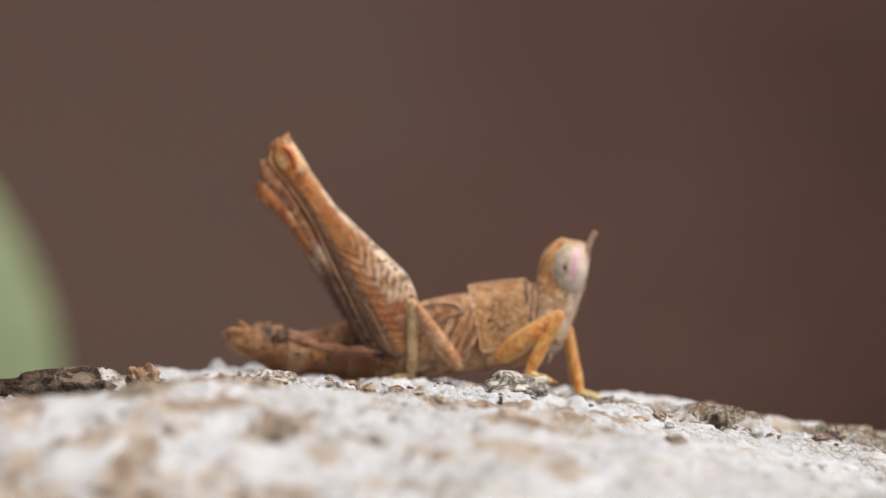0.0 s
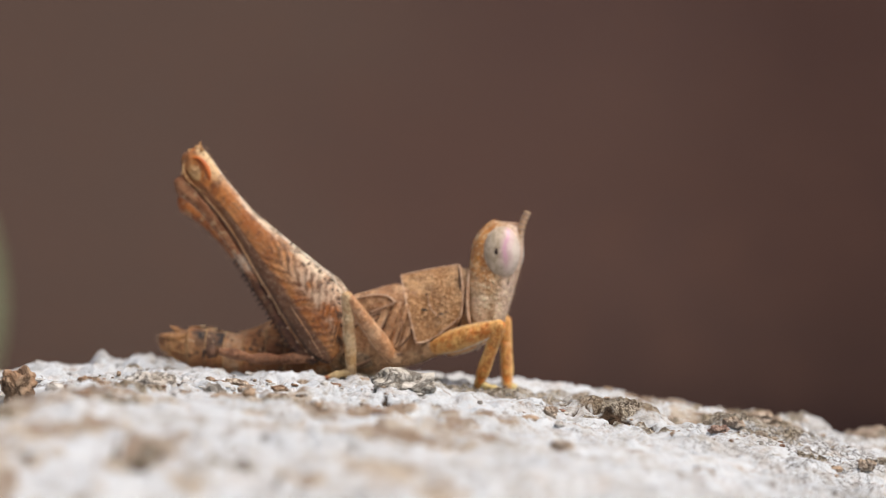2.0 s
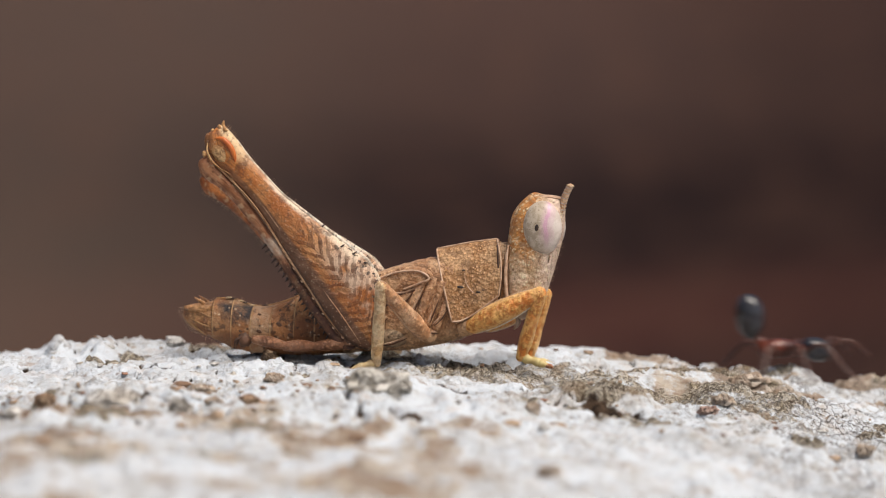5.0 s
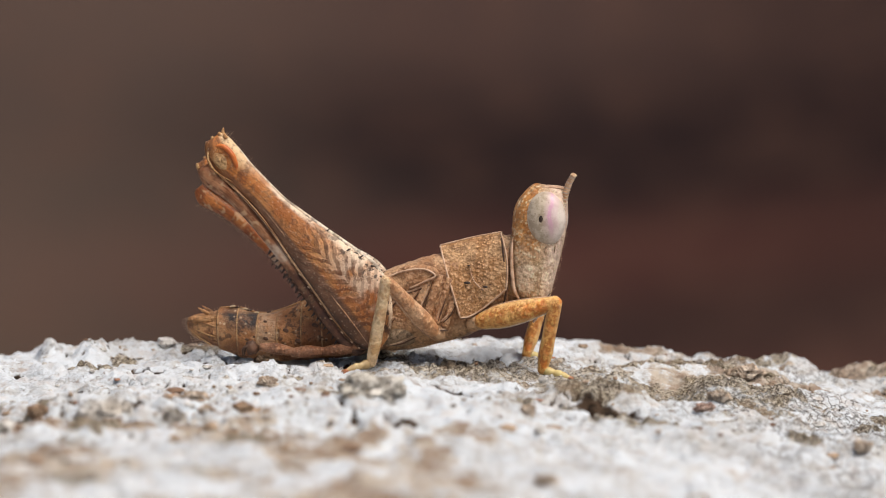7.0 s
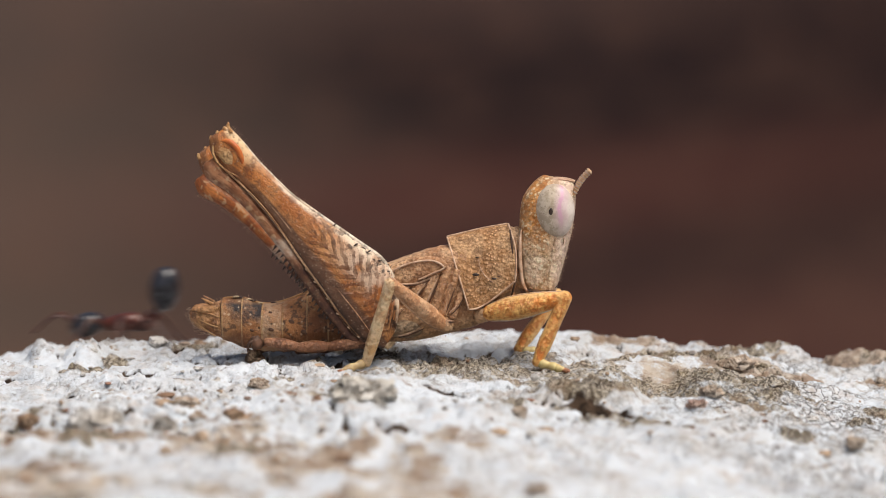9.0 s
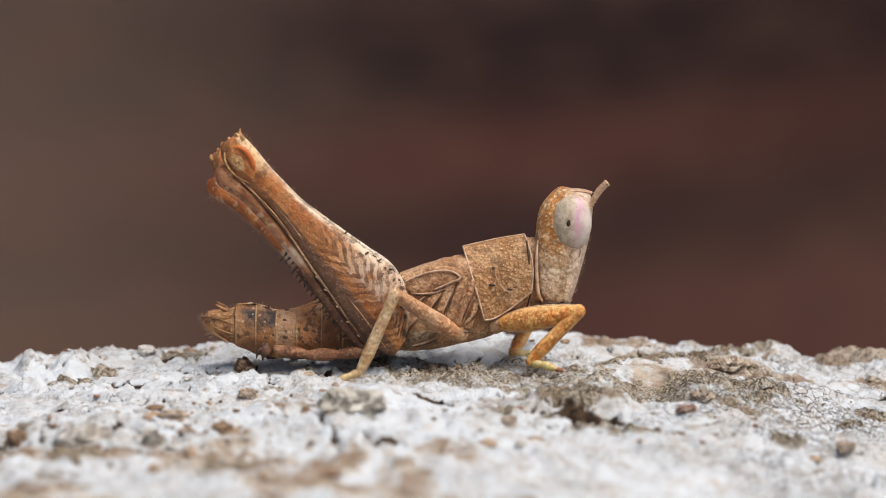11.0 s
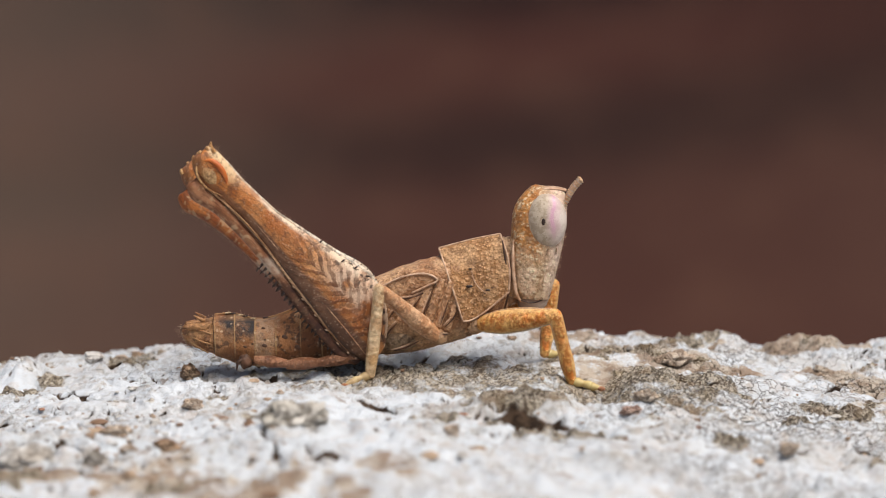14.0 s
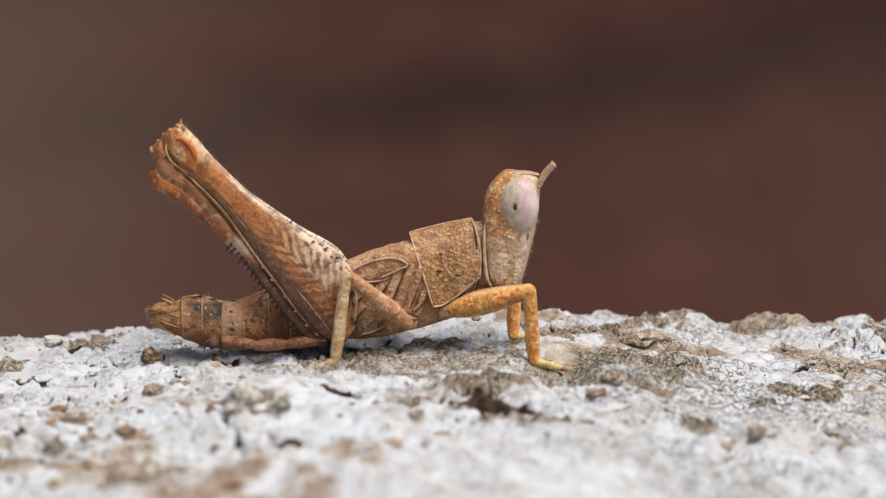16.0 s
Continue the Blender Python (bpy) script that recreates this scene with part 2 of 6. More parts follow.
def femur_material():
    """Hind femur: faint brown herringbone over tan, rust knee, cream upper edge with dark flecks, dusky lower margin
    widened by painted shade.
    """
    n = Nodes("herringbone_femur", 0.44, 0.0, 0.42)
    s = n.split(n.attr("girth", "Vector"))
    along, around = s[0], s[1]
    wob = n.math("MULTIPLY", n.math("SUBTRACT", n.noise(1300.0, 4.0, 0.65), 0.5), 0.10)
    middle = n.math("SUBTRACT", 1.0, n.math("ABSOLUTE", n.math("SUBTRACT", n.math("MULTIPLY", around, 2.0), 1.16)))
    saw = n.math("FRACT", n.math("MULTIPLY", n.math("ADD", n.math("ADD", along, n.math("MULTIPLY", wob, 0.55)), n.math("MULTIPLY", middle, -0.105)), 29.0))
    stripe = n.math("MULTIPLY", n.ramp(saw, 0.34, 0.50), n.ramp(saw, 0.95, 0.84))
    tan = n.mix(n.ramp(n.noise(700.0, 4.0, 0.65), 0.40, 0.62), (0.38, 0.126, 0.031), (0.58, 0.268, 0.097))
    lines = n.tree.nodes.new("ShaderNodeVectorMath")
    lines.operation = "MULTIPLY"
    n.put(lines.inputs[0], n.attr("girth", "Vector"))
    lines.inputs[1].default_value = (5.0, 16.0, 1.0)
    streak = n.ramp(n.noise(1.6, 4.0, 0.65, lines.outputs[0], 0.4), 0.50, 0.62)
    tan = n.mix(n.math("MULTIPLY", streak, 0.55), tan, (0.165, 0.058, 0.020))
    pallid = n.math("MULTIPLY", n.math("MULTIPLY", n.ramp(along, 0.58, 0.70), n.ramp(along, 0.92, 0.84)), n.ramp(around, 0.40, 0.66))
    tan = n.mix(n.math("MULTIPLY", n.math("MULTIPLY", pallid, n.ramp(n.noise(800.0, 3.0), 0.36, 0.56)), 0.78), tan, (0.66, 0.50, 0.37))
    field = n.math("MULTIPLY", n.math("MULTIPLY", n.ramp(along, 0.50, 0.62), n.ramp(along, 1.0, 0.92)), n.ramp(n.noise(560.0, 3.0), 0.36, 0.58, 0.55, 1.0))
    color = n.mix(n.math("MULTIPLY", n.math("MULTIPLY", stripe, field), n.ramp(n.noise(2000.0, 3.0), 0.36, 0.60, 0.45, 0.95)), tan, n.mix(n.ramp(around, 0.45, 0.75), (0.165, 0.052, 0.014), (0.105, 0.045, 0.022)))
    knee = n.ramp(along, 0.56, 0.30)
    color = n.mix(n.math("MULTIPLY", knee, n.ramp(n.noise(900.0, 3.0), 0.35, 0.6, 0.45, 0.85)), color, n.mix(n.math("MULTIPLY", streak, 0.8), n.mix(n.ramp(n.noise(1700.0, 3.0), 0.4, 0.6), (0.44, 0.132, 0.025), (0.66, 0.250, 0.060)), (0.20, 0.062, 0.018)))
    edge = n.math("ADD", around, wob)
    cream = n.math("MULTIPLY", n.ramp(edge, 0.84, 0.94), n.ramp(n.noise(420.0, 2.0), 0.40, 0.52, 0.2, 1.0))
    color = n.mix(n.math("MULTIPLY", cream, 0.92), color, (0.74, 0.58, 0.42))
    cap = n.math("MULTIPLY", n.ramp(edge, 0.55, 0.76), n.ramp(along, 0.36, 0.16))
    color = n.mix(n.math("MULTIPLY", cap, 0.85), color, (0.72, 0.52, 0.29))
    ink = n.math("MULTIPLY", n.ramp(n.math("ADD", edge, n.math("MULTIPLY", n.ramp(along, 0.72, 0.95), 0.12)), 0.78, 0.86), n.ramp(n.noise(2100.0, 3.0, 0.6), 0.53, 0.57))
    color = n.mix(n.math("MULTIPLY", ink, n.ramp(along, 0.42, 0.75, 0.15, 0.95)), color, (0.050, 0.028, 0.018))
    # dusky lower margin, with the underside's shade painted into it
    low = n.ramp(n.math("ADD", around, n.math("MULTIPLY", wob, 0.4)), 0.37, 0.28)
    dusk_shade = n.mix(n.ramp(n.noise(600.0, 4.0, 0.6), 0.4, 0.6), (0.095, 0.044, 0.024), (0.190, 0.095, 0.054))
    color = n.mix(n.math("MULTIPLY", low, n.ramp(along, 0.30, 0.5, 0.55, 0.95)), color, dusk_shade)
    color = n.mix(n.math("MULTIPLY", n.ramp(n.math("ADD", around, n.math("MULTIPLY", wob, 0.5)), 0.11, 0.04), n.ramp(along, 0.45, 0.6)), color, (0.060, 0.030, 0.018))
    color = n.mix(n.math("MULTIPLY", n.ramp(n.noise(2800.0, 4.0, 0.65), 0.52, 0.60), 0.6), color, (0.14, 0.055, 0.024))
    color = n.mix(n.math("MULTIPLY", n.ramp(n.spots(2300.0), 0.12, 0.06), 0.5), color, (0.07, 0.036, 0.02))
    color = n.mix(n.math("MULTIPLY", n.ramp(n.spots(5200.0), 0.26, 0.12), 0.35), color, (0.62, 0.47, 0.33))
    n.bump(n.math("ADD", n.noise(4000.0, 5.0, 0.72), n.math("MULTIPLY", n.math("MULTIPLY", stripe, field), -0.35)), 0.8, 0.00010)
    return n.done(color)


def tibia_material(name, rust_a, rust_b, patch):
    """Hind tibia: rusty at the knee, one white patch, dark towards the foot."""
    n = Nodes(name, 0.48, 0.0, 0.35)
    along = n.split(n.attr("girth", "Vector"))[0]
    along = n.math("ADD", along, n.math("MULTIPLY", n.math("SUBTRACT", n.noise(1500.0), 0.5), 0.05))
    color = n.mix(n.ramp(n.noise(1100.0, 4.0, 0.65), 0.42, 0.62), rust_a, rust_b)
    color = n.mix(n.math("MULTIPLY", n.ramp(n.noise(2300.0, 4.0, 0.65), 0.52, 0.60), 0.4), color, (0.16, 0.055, 0.022))
    lines = n.tree.nodes.new("ShaderNodeVectorMath")
    lines.operation = "MULTIPLY"
    n.put(lines.inputs[0], n.attr("girth", "Vector"))
    lines.inputs[1].default_value = (6.0, 9.0, 1.0)
    streak = n.ramp(n.noise(1.6, 4.0, 0.65, lines.outputs[0], 0.5), 0.46, 0.58)
    color = n.mix(n.math("MULTIPLY", streak, 0.75), color, (0.13, 0.042, 0.016))
    color = n.mix(n.math("MULTIPLY", n.ramp(n.noise(2600.0, 3.0), 0.56, 0.64), 0.7), color, (0.56, 0.36, 0.20))
    color = n.mix(n.math("MULTIPLY", n.ramp(along, patch + 0.04, patch + 0.10), n.ramp(n.noise(1700.0, 4.0, 0.6), 0.40, 0.62, 1.0, 0.7)), color, (0.055, 0.022, 0.014))
    white = n.math("MULTIPLY", n.ramp(along, patch - 0.04, patch - 0.01), n.ramp(along, patch + 0.07, patch + 0.04))
    color = n.mix(n.math("MULTIPLY", white, n.ramp(n.noise(1800.0, 4.0, 0.7), 0.35, 0.6, 0.3, 0.9)), color, (0.52, 0.40, 0.30))
    color = n.mix(n.math("MULTIPLY", n.ramp(n.spots(4200.0), 0.24, 0.12), 0.35), color, (0.50, 0.34, 0.22))
    n.bump(n.noise(3200.0, 4.0), 0.6, 0.00008)
    return n.done(color)


def abdomen_material():
    """Abdomen: mottled brown rings with straw hind edges, one pale ring, a black blotch on the back."""
    n = Nodes("mottled_abdomen", 0.46, 0.0, 0.4)
    xyz = n.split(n.coords())
    color = n.mix(n.ramp(n.noise(480.0, 4.0, 0.65), 0.42, 0.58), (0.21, 0.080, 0.029), (0.41, 0.180, 0.066))
    color = n.mix(n.math("MULTIPLY", n.ramp(n.noise(1900.0, 5.0, 0.68), 0.51, 0.60), 0.85), color, (0.075, 0.034, 0.018))
    color = n.mix(n.math("MULTIPLY", n.ramp(n.noise(900.0, 5.0, 0.7), 0.55, 0.64), 0.6), color, (0.46, 0.275, 0.145))
    wob = n.math("MULTIPLY", n.math("SUBTRACT", n.noise(1500.0, 3.0), 0.5), 0.0012)
    x = n.math("ADD", xyz[0], wob)
    pale = n.math("MULTIPLY", n.ramp(xyz[0], -0.00551, -0.00546), n.ramp(x, -0.0044, -0.0047))
    color = n.mix(n.math("MULTIPLY", pale, n.ramp(n.noise(1300.0, 4.0, 0.7), 0.38, 0.60, 0.9, 0.25)), color, (0.44, 0.285, 0.175))
    hind = n.ramp(x, -0.0064, -0.0068)
    color = n.mix(n.math("MULTIPLY", hind, n.ramp(n.noise(1100.0, 4.0, 0.7), 0.42, 0.60, 0.1, 0.6)), color, (0.40, 0.23, 0.115))
    band = n.math("MULTIPLY", n.ramp(x, -0.0072, -0.0068), n.ramp(xyz[0], -0.00551, -0.00556))
    blot = n.math("MULTIPLY", band, n.ramp(n.math("ADD", n.math("MULTIPLY", n.noise(1300.0, 4.0, 0.7), 0.0030), xyz[2]), 0.0017, 0.0021))
    blot = n.math("MULTIPLY", n.math("MULTIPLY", blot, n.ramp(n.math("ADD", xyz[2], wob), 0.0004, 0.0011, 0.12, 1.0)), n.ramp(xyz[2], 0.00155, 0.00135, 0.35, 1.0))
    color = n.mix(n.math("MULTIPLY", blot, n.ramp(n.noise(2400.0, 4.0, 0.7), 0.46, 0.64, 1.0, 0.6)), color, (0.022, 0.016, 0.016))
    along = n.split(n.attr("girth", "Vector"))[0]
    rim = n.math("MULTIPLY", n.ramp(along, 0.715, 0.74), n.ramp(along, 0.79, 0.77))
    color = n.mix(n.math("MULTIPLY", rim, n.ramp(n.noise(900.0, 3.0), 0.38, 0.6, 0.15, 0.95)), color, (0.50, 0.30, 0.14))
    color = n.mix(n.math("MULTIPLY", n.ramp(along, 0.80, 0.84), 0.9), color, (0.06, 0.03, 0.018))
    color = n.mix(n.math("MULTIPLY", n.ramp(n.spots(3300.0), 0.26, 0.14), n.ramp(n.noise(900.0), 0.45, 0.6, 0.1, 0.75)), color, (0.62, 0.45, 0.29))
    color = n.mix(n.math("MULTIPLY", n.ramp(n.spots(1900.0), 0.15, 0.08), 0.8), color, (0.04, 0.02, 0.013))
    n.bump(n.noise(2000.0, 5.0, 0.7), 0.95, 0.00018)
    return n.done(color)


EYE_SKIN, FEMUR_SKIN, ABDOMEN_SKIN = eye_material(), femur_material(), abdomen_material()
TIBIA_SKIN = tibia_material("dusky_tibia", (0.30, 0.120, 0.052), (0.46, 0.215, 0.105), 0.50)
RUST_TIBIA_SKIN = tibia_material("rust_tibia", (0.33, 0.090, 0.022), (0.54, 0.190, 0.052), 0.50)
ANT_SKIN = plain("glossy_black_ant", (0.034, 0.034, 0.042), (0.014, 0.014, 0.017), 0.22, 900.0, 0.6)
ANT_RED = plain("rust_red_ant", (0.15, 0.032, 0.015), (0.05, 0.014, 0.010), 0.3, 900.0, 0.5)
ANT_LEG = plain("brown_ant_leg", (0.09, 0.034, 0.022), (0.045, 0.018, 0.013), 0.35, 900.0, 0.5)


def bark_material():
    """Chalky white lichen crust, finely cracked, over tan and brown bark."""
    n = Nodes("white_lichen_bark", 0.92, 0.0, 0.12)
    bare, crack_shade, beige = n.attr("bare"), n.attr("crack_shade"), n.attr("beige")
    place = n.coords()
    warp = n.tree.nodes.new("ShaderNodeVectorMath")
    warp.operation = "MULTIPLY_ADD"
    wob = n.tree.nodes.new("ShaderNodeTexNoise")
    n.put(wob.inputs["Vector"], place)
    wob.inputs["Scale"].default_value, wob.inputs["Detail"].default_value = 1400.0, 3.0
    n.put(warp.inputs[0], wob.outputs["Color"])
    warp.inputs[1].default_value = (0.0011, 0.0011, 0.0011)
    n.put(warp.inputs[2], place)
    warped = warp.outputs[0]
    areole = n.spots(2300.0, warped, "DISTANCE_TO_EDGE")
    fissure = n.math("MULTIPLY", n.math("MULTIPLY", n.ramp(areole, 0.07, 0.015), n.ramp(n.noise(330.0, 4.0, 0.6), 0.42, 0.58)), n.ramp(n.split(place)[0], 0.006, 0.012, 0.32, 1.0))
    white = n.mix(n.ramp(n.noise(240.0, 5.0, 0.65), 0.44, 0.66), (0.70, 0.745, 0.795), (0.61, 0.62, 0.63))
    white = n.mix(n.math("MULTIPLY", n.math("MULTIPLY", n.ramp(n.noise(1300.0, 6.0, 0.72), 0.50, 0.60), n.ramp(n.noise(260.0, 3.0, 0.6), 0.42, 0.60, 0.15, 1.0)), 0.65), white, (0.40, 0.355, 0.30))
    white = n.mix(n.math("MULTIPLY", n.ramp(n.noise(700.0, 5.0, 0.7), 0.60, 0.68), 0.6), white, (0.30, 0.21, 0.15))
    grit = n.math("MULTIPLY", n.ramp(n.noise(2800.0, 5.0, 0.75), 0.55, 0.60), n.ramp(n.noise(380.0, 4.0, 0.6), 0.48, 0.60, 0.06, 1.0))
    white = n.mix(n.math("MULTIPLY", grit, 0.6), white, (0.14, 0.11, 0.09))
    white = n.mix(n.math("MULTIPLY", n.ramp(n.noise(900.0, 4.0, 0.65), 0.50, 0.66), 0.35), white, (0.56, 0.47, 0.41))
    sand = n.mix(n.ramp(n.noise(520.0, 5.0, 0.7), 0.42, 0.58), (0.52, 0.44, 0.35), (0.29, 0.195, 0.125))
    color = n.mix(n.ramp(n.math("ADD", beige, n.math("MULTIPLY", n.math("SUBTRACT", n.noise(500.0, 5.0, 0.7), 0.5), 2.0)), 0.55, 0.80, 0.0, 0.88), white, sand)
    tan = n.mix(n.ramp(n.noise(1000.0, 5.0, 0.75), 0.42, 0.58), (0.29, 0.235, 0.155), (0.50, 0.445, 0.365))
    tan = n.mix(n.math("MULTIPLY", n.ramp(n.noise(6500.0, 4.0, 0.7), 0.475, 0.545), 0.92), tan, (0.075, 0.052, 0.031))
    tan = n.mix(n.math("MULTIPLY", n.ramp(n.noise(5200.0, 3.0, 0.6, dist=0.3), 0.56, 0.62), 0.7), tan, (0.66, 0.59, 0.48))
    tan = n.mix(n.math("MULTIPLY", n.ramp(n.noise(450.0, 3.0), 0.56, 0.68), 0.5), tan, (0.26, 0.165, 0.09))
    color = n.mix(n.ramp(n.math("ADD", bare, n.math("MULTIPLY", n.math("SUBTRACT", n.noise(900.0, 5.0, 0.75), 0.5), 1.6)), 0.40, 0.75, 0.0, 0.92), color, tan)
    color = n.mix(n.math("MULTIPLY", n.math("MAXIMUM", fissure, n.math("MULTIPLY", n.math("MULTIPLY", n.ramp(n.spots(1150.0, warped, "DISTANCE_TO_EDGE"), 0.055, 0.012), n.ramp(n.noise(620.0, 3.0, 0.6), 0.46, 0.56)), n.math("MAXIMUM", bare, n.math("MULTIPLY", n.ramp(n.split(place)[0], 0.008, 0.014), 0.6)))), 0.75), color, (0.075, 0.055, 0.04))
    # dark crack colour, also the painted shade of ledges, gaps and hollows
    color = n.mix(n.ramp(n.math("ADD", crack_shade, n.math("MULTIPLY", n.math("SUBTRACT", n.noise(2200.0, 4.0, 0.7), 0.5), 0.7)), 0.35, 0.75), color, n.mix(n.ramp(n.noise(1500.0, 3.0), 0.4, 0.6), (0.03, 0.02, 0.014), (0.085, 0.055, 0.036)))
    n.bump(n.math("SUBTRACT", n.math("ADD", n.noise(3400.0, 5.0, 0.8), n.math("MULTIPLY", n.math("MULTIPLY", n.noise(6500.0, 4.0, 0.7), bare), 0.8)), n.math("MULTIPLY", fissure, 0.7)), 0.95, 0.00020)
    return n.done(color)


BARK = bark_material()


def chip_material(name, a, b, c):
    n = Nodes(name, 0.85, 0.0, 0.25)
    color = n.mix(n.ramp(n.noise(700.0, 5.0, 0.65), 0.38, 0.62), a, b)
    color = n.mix(n.math("MULTIPLY", n.ramp(n.noise(1900.0, 4.0, 0.7), 0.54, 0.66), 0.5), color, c)
    rift = n.math("ABSOLUTE", n.math("SUBTRACT", n.noise(900.0, 5.0, 0.65, dist=0.8), 0.5))
    color = n.mix(n.ramp(rift, 0.035, 0.008, 0.0, 0.6), color, c)
    n.bump(n.math("ADD", n.noise(2000.0, 5.0, 0.7), n.ramp(rift, 0.0, 0.06)), 0.9, 0.0003)
    return n.done(color)


BROWN_CHIP = chip_material("brown_bark_chip", (0.34, 0.20, 0.12), (0.48, 0.34, 0.23), (0.13, 0.075, 0.05))
WHITE_CHIP = chip_material("white_bark_chip", (0.72, 0.70, 0.67), (0.60, 0.55, 0.49), (0.32, 0.25, 0.19))
GREY_CHIP = chip_material("grey_bark_chip", (0.36, 0.33, 0.29), (0.52, 0.49, 0.45), (0.12, 0.09, 0.07))
PINK_CHIP = chip_material("pinkish_bark_chip", (0.46, 0.30, 0.24), (0.56, 0.42, 0.35), (0.24, 0.13, 0.10))
TAN_CHIP = chip_material("tan_bark_chip", (0.54, 0.41, 0.30), (0.63, 0.54, 0.45), (0.34, 0.23, 0.165))
OLIVE_CHIP = chip_material("olive_bark_lump", (0.54, 0.50, 0.43), (0.68, 0.65, 0.60), (0.19, 0.145, 0.10))
DARK_CHIP = chip_material("dark_bark_chip", (0.075, 0.05, 0.035), (0.22, 0.17, 0.13), (0.025, 0.018, 0.013))


# ---- mesh tools (all lengths in millimetres until linked) ----
def mesh_object(name, verts, faces, mat, parent=None, label="", smooth=True, attrs=None):
    me = bpy.data.meshes.new(name)
    me.from_pydata([tuple(c * MM for c in v) for v in verts], [], faces)
    me.materials.append(mat)
    if smooth:
        me.polygons.foreach_set("use_smooth", [True] * len(me.polygons))
    for key, (kind, values) in (attrs or {}).items():
        a = me.attributes.new(key, kind, "POINT")
        a.data.foreach_set("vector" if kind == "FLOAT_VECTOR" else "value", np.asarray(values, np.float32).ravel())
    me.update()
    ob = new(name, me)
    ob.parent = parent
    if label:
        tagged(ob, label)
    return ob


def spline(rows, count):
    """Smooth rows of numbers (Catmull-Rom) resampled to count rows."""
    r = np.array(rows, float)
    n = len(r)
    s = np.linspace(0, n - 1, count)
    i = np.clip(np.floor(s).astype(int), 0, n - 2)
    f = (s - i)[:, None]
    p0, p1, p2, p3 = r[np.maximum(i - 1, 0)], r[i], r[i + 1], r[np.minimum(i + 2, n - 1)]
    return 0.5 * (2 * p1 + (p2 - p0) * f + (2 * p0 - 5 * p1 + 4 * p2 - p3) * f ** 2 + (3 * p1 - p0 - 3 * p2 + p3) * f ** 3)


def loft(name, ribs, mat, parent, w=0.0, side=1, label="", rings=24, around=24, power=2.0, rough=0.0, seed=1, origin=(0, 0, 0)):
    """A closed body through ribs ((u, v) on one edge, (u, v) on the other, half width), seen from the side.
    w: how far its middle plane lies from the animal's own; side -1 is the camera's side."""
    rows = spline([(*a, *b, h) for a, b, h in ribs], rings)
    verts, girth, faces = [], [], []
    for k, (au, av, bu, bv, h) in enumerate(rows):
        cu, cv, du, dv = (au + bu) / 2, (av + bv) / 2, (au - bu) / 2, (av - bv) / 2
        for j in range(around):
            a = 2 * math.pi * j / around
            c, s = math.cos(a), math.sin(a)
            c = math.copysign(abs(c) ** (2 / power), c)
            s = math.copysign(abs(s) ** (2 / power), s)
            bumpy = 1 + rough * (noise.noise((k * 0.9 + seed, c * 2.2, s * 2.2)))
            verts.append((cu + du * c * bumpy, side * (w + max(h, 0.01) * s * bumpy), cv + dv * c * bumpy))
            girth.append((k / (rings - 1), (c + 1) / 2, 0))
    for k in range(rings - 1):
        for j in range(around):
            q = (k * around + j, k * around + (j + 1) % around, (k + 1) * around + (j + 1) % around, (k + 1) * around + j)
            faces.append(q if side > 0 else q[::-1])
    for k, flip in ((0, True), (rings - 1, False)):
        cap = [k * around + j for j in range(around)]
        verts.append(tuple(np.mean([verts[i] for i in cap], axis=0)))
        girth.append((k / (rings - 1), 0.5, 0))
        for j in range(around):
            tri = (cap[j], cap[(j + 1) % around], len(verts) - 1)
            faces.append(tri[::-1] if flip == (side > 0) else tri)
    o = np.array(origin)
    verts = [tuple(np.array(v) - o) for v in verts]
    return mesh_object(name, verts, faces, mat, parent, label, attrs={"girth": ("FLOAT_VECTOR", girth)})


def limb(name, length, radii, mat, parent, label="", around=16, flat=1.0, rings=18):
    """A tapering limb along +x from the origin, radii spaced evenly."""
    rows = spline([(r,) for r in radii], rings)[:, 0]
    verts, girth, faces = [], [], []
    for k, r in enumerate(rows):
        for j in range(around):
            a = 2 * math.pi * j / around
            verts.append((length * k / (rings - 1), r * flat * math.sin(a), r * math.cos(a)))
            girth.append((k / (rings - 1), (math.cos(a) + 1) / 2, 0))
    for k in range(rings - 1):
        for j in range(around):
            faces.append((k * around + j, k * around + (j + 1) % around, (k + 1) * around + (j + 1) % around, (k + 1) * around + j))
    for k, sgn in ((0, -1), (rings - 1, 1)):
        last, r = [k * around + j for j in range(around)], rows[k]
        for a in (30, 60, 90):
            here, c, s = len(verts), math.cos(radians(a)), math.sin(radians(a))
            for j in range(around):
                g = 2 * math.pi * j / around
                verts.append((length * k / (rings - 1) + sgn * 0.9 * r * s, r * c * flat * math.sin(g), r * c * math.cos(g)))
                girth.append((k / (rings - 1), 0.5, 0))
            for j in range(around):
                q = (last[j], last[(j + 1) % around], here + (j + 1) % around, here + j)
                faces.append(q if sgn > 0 else q[::-1])
            last = [here + j for j in range(around)]
    return mesh_object(name, verts, faces, mat, parent, label, attrs={"girth": ("FLOAT_VECTOR", girth)})


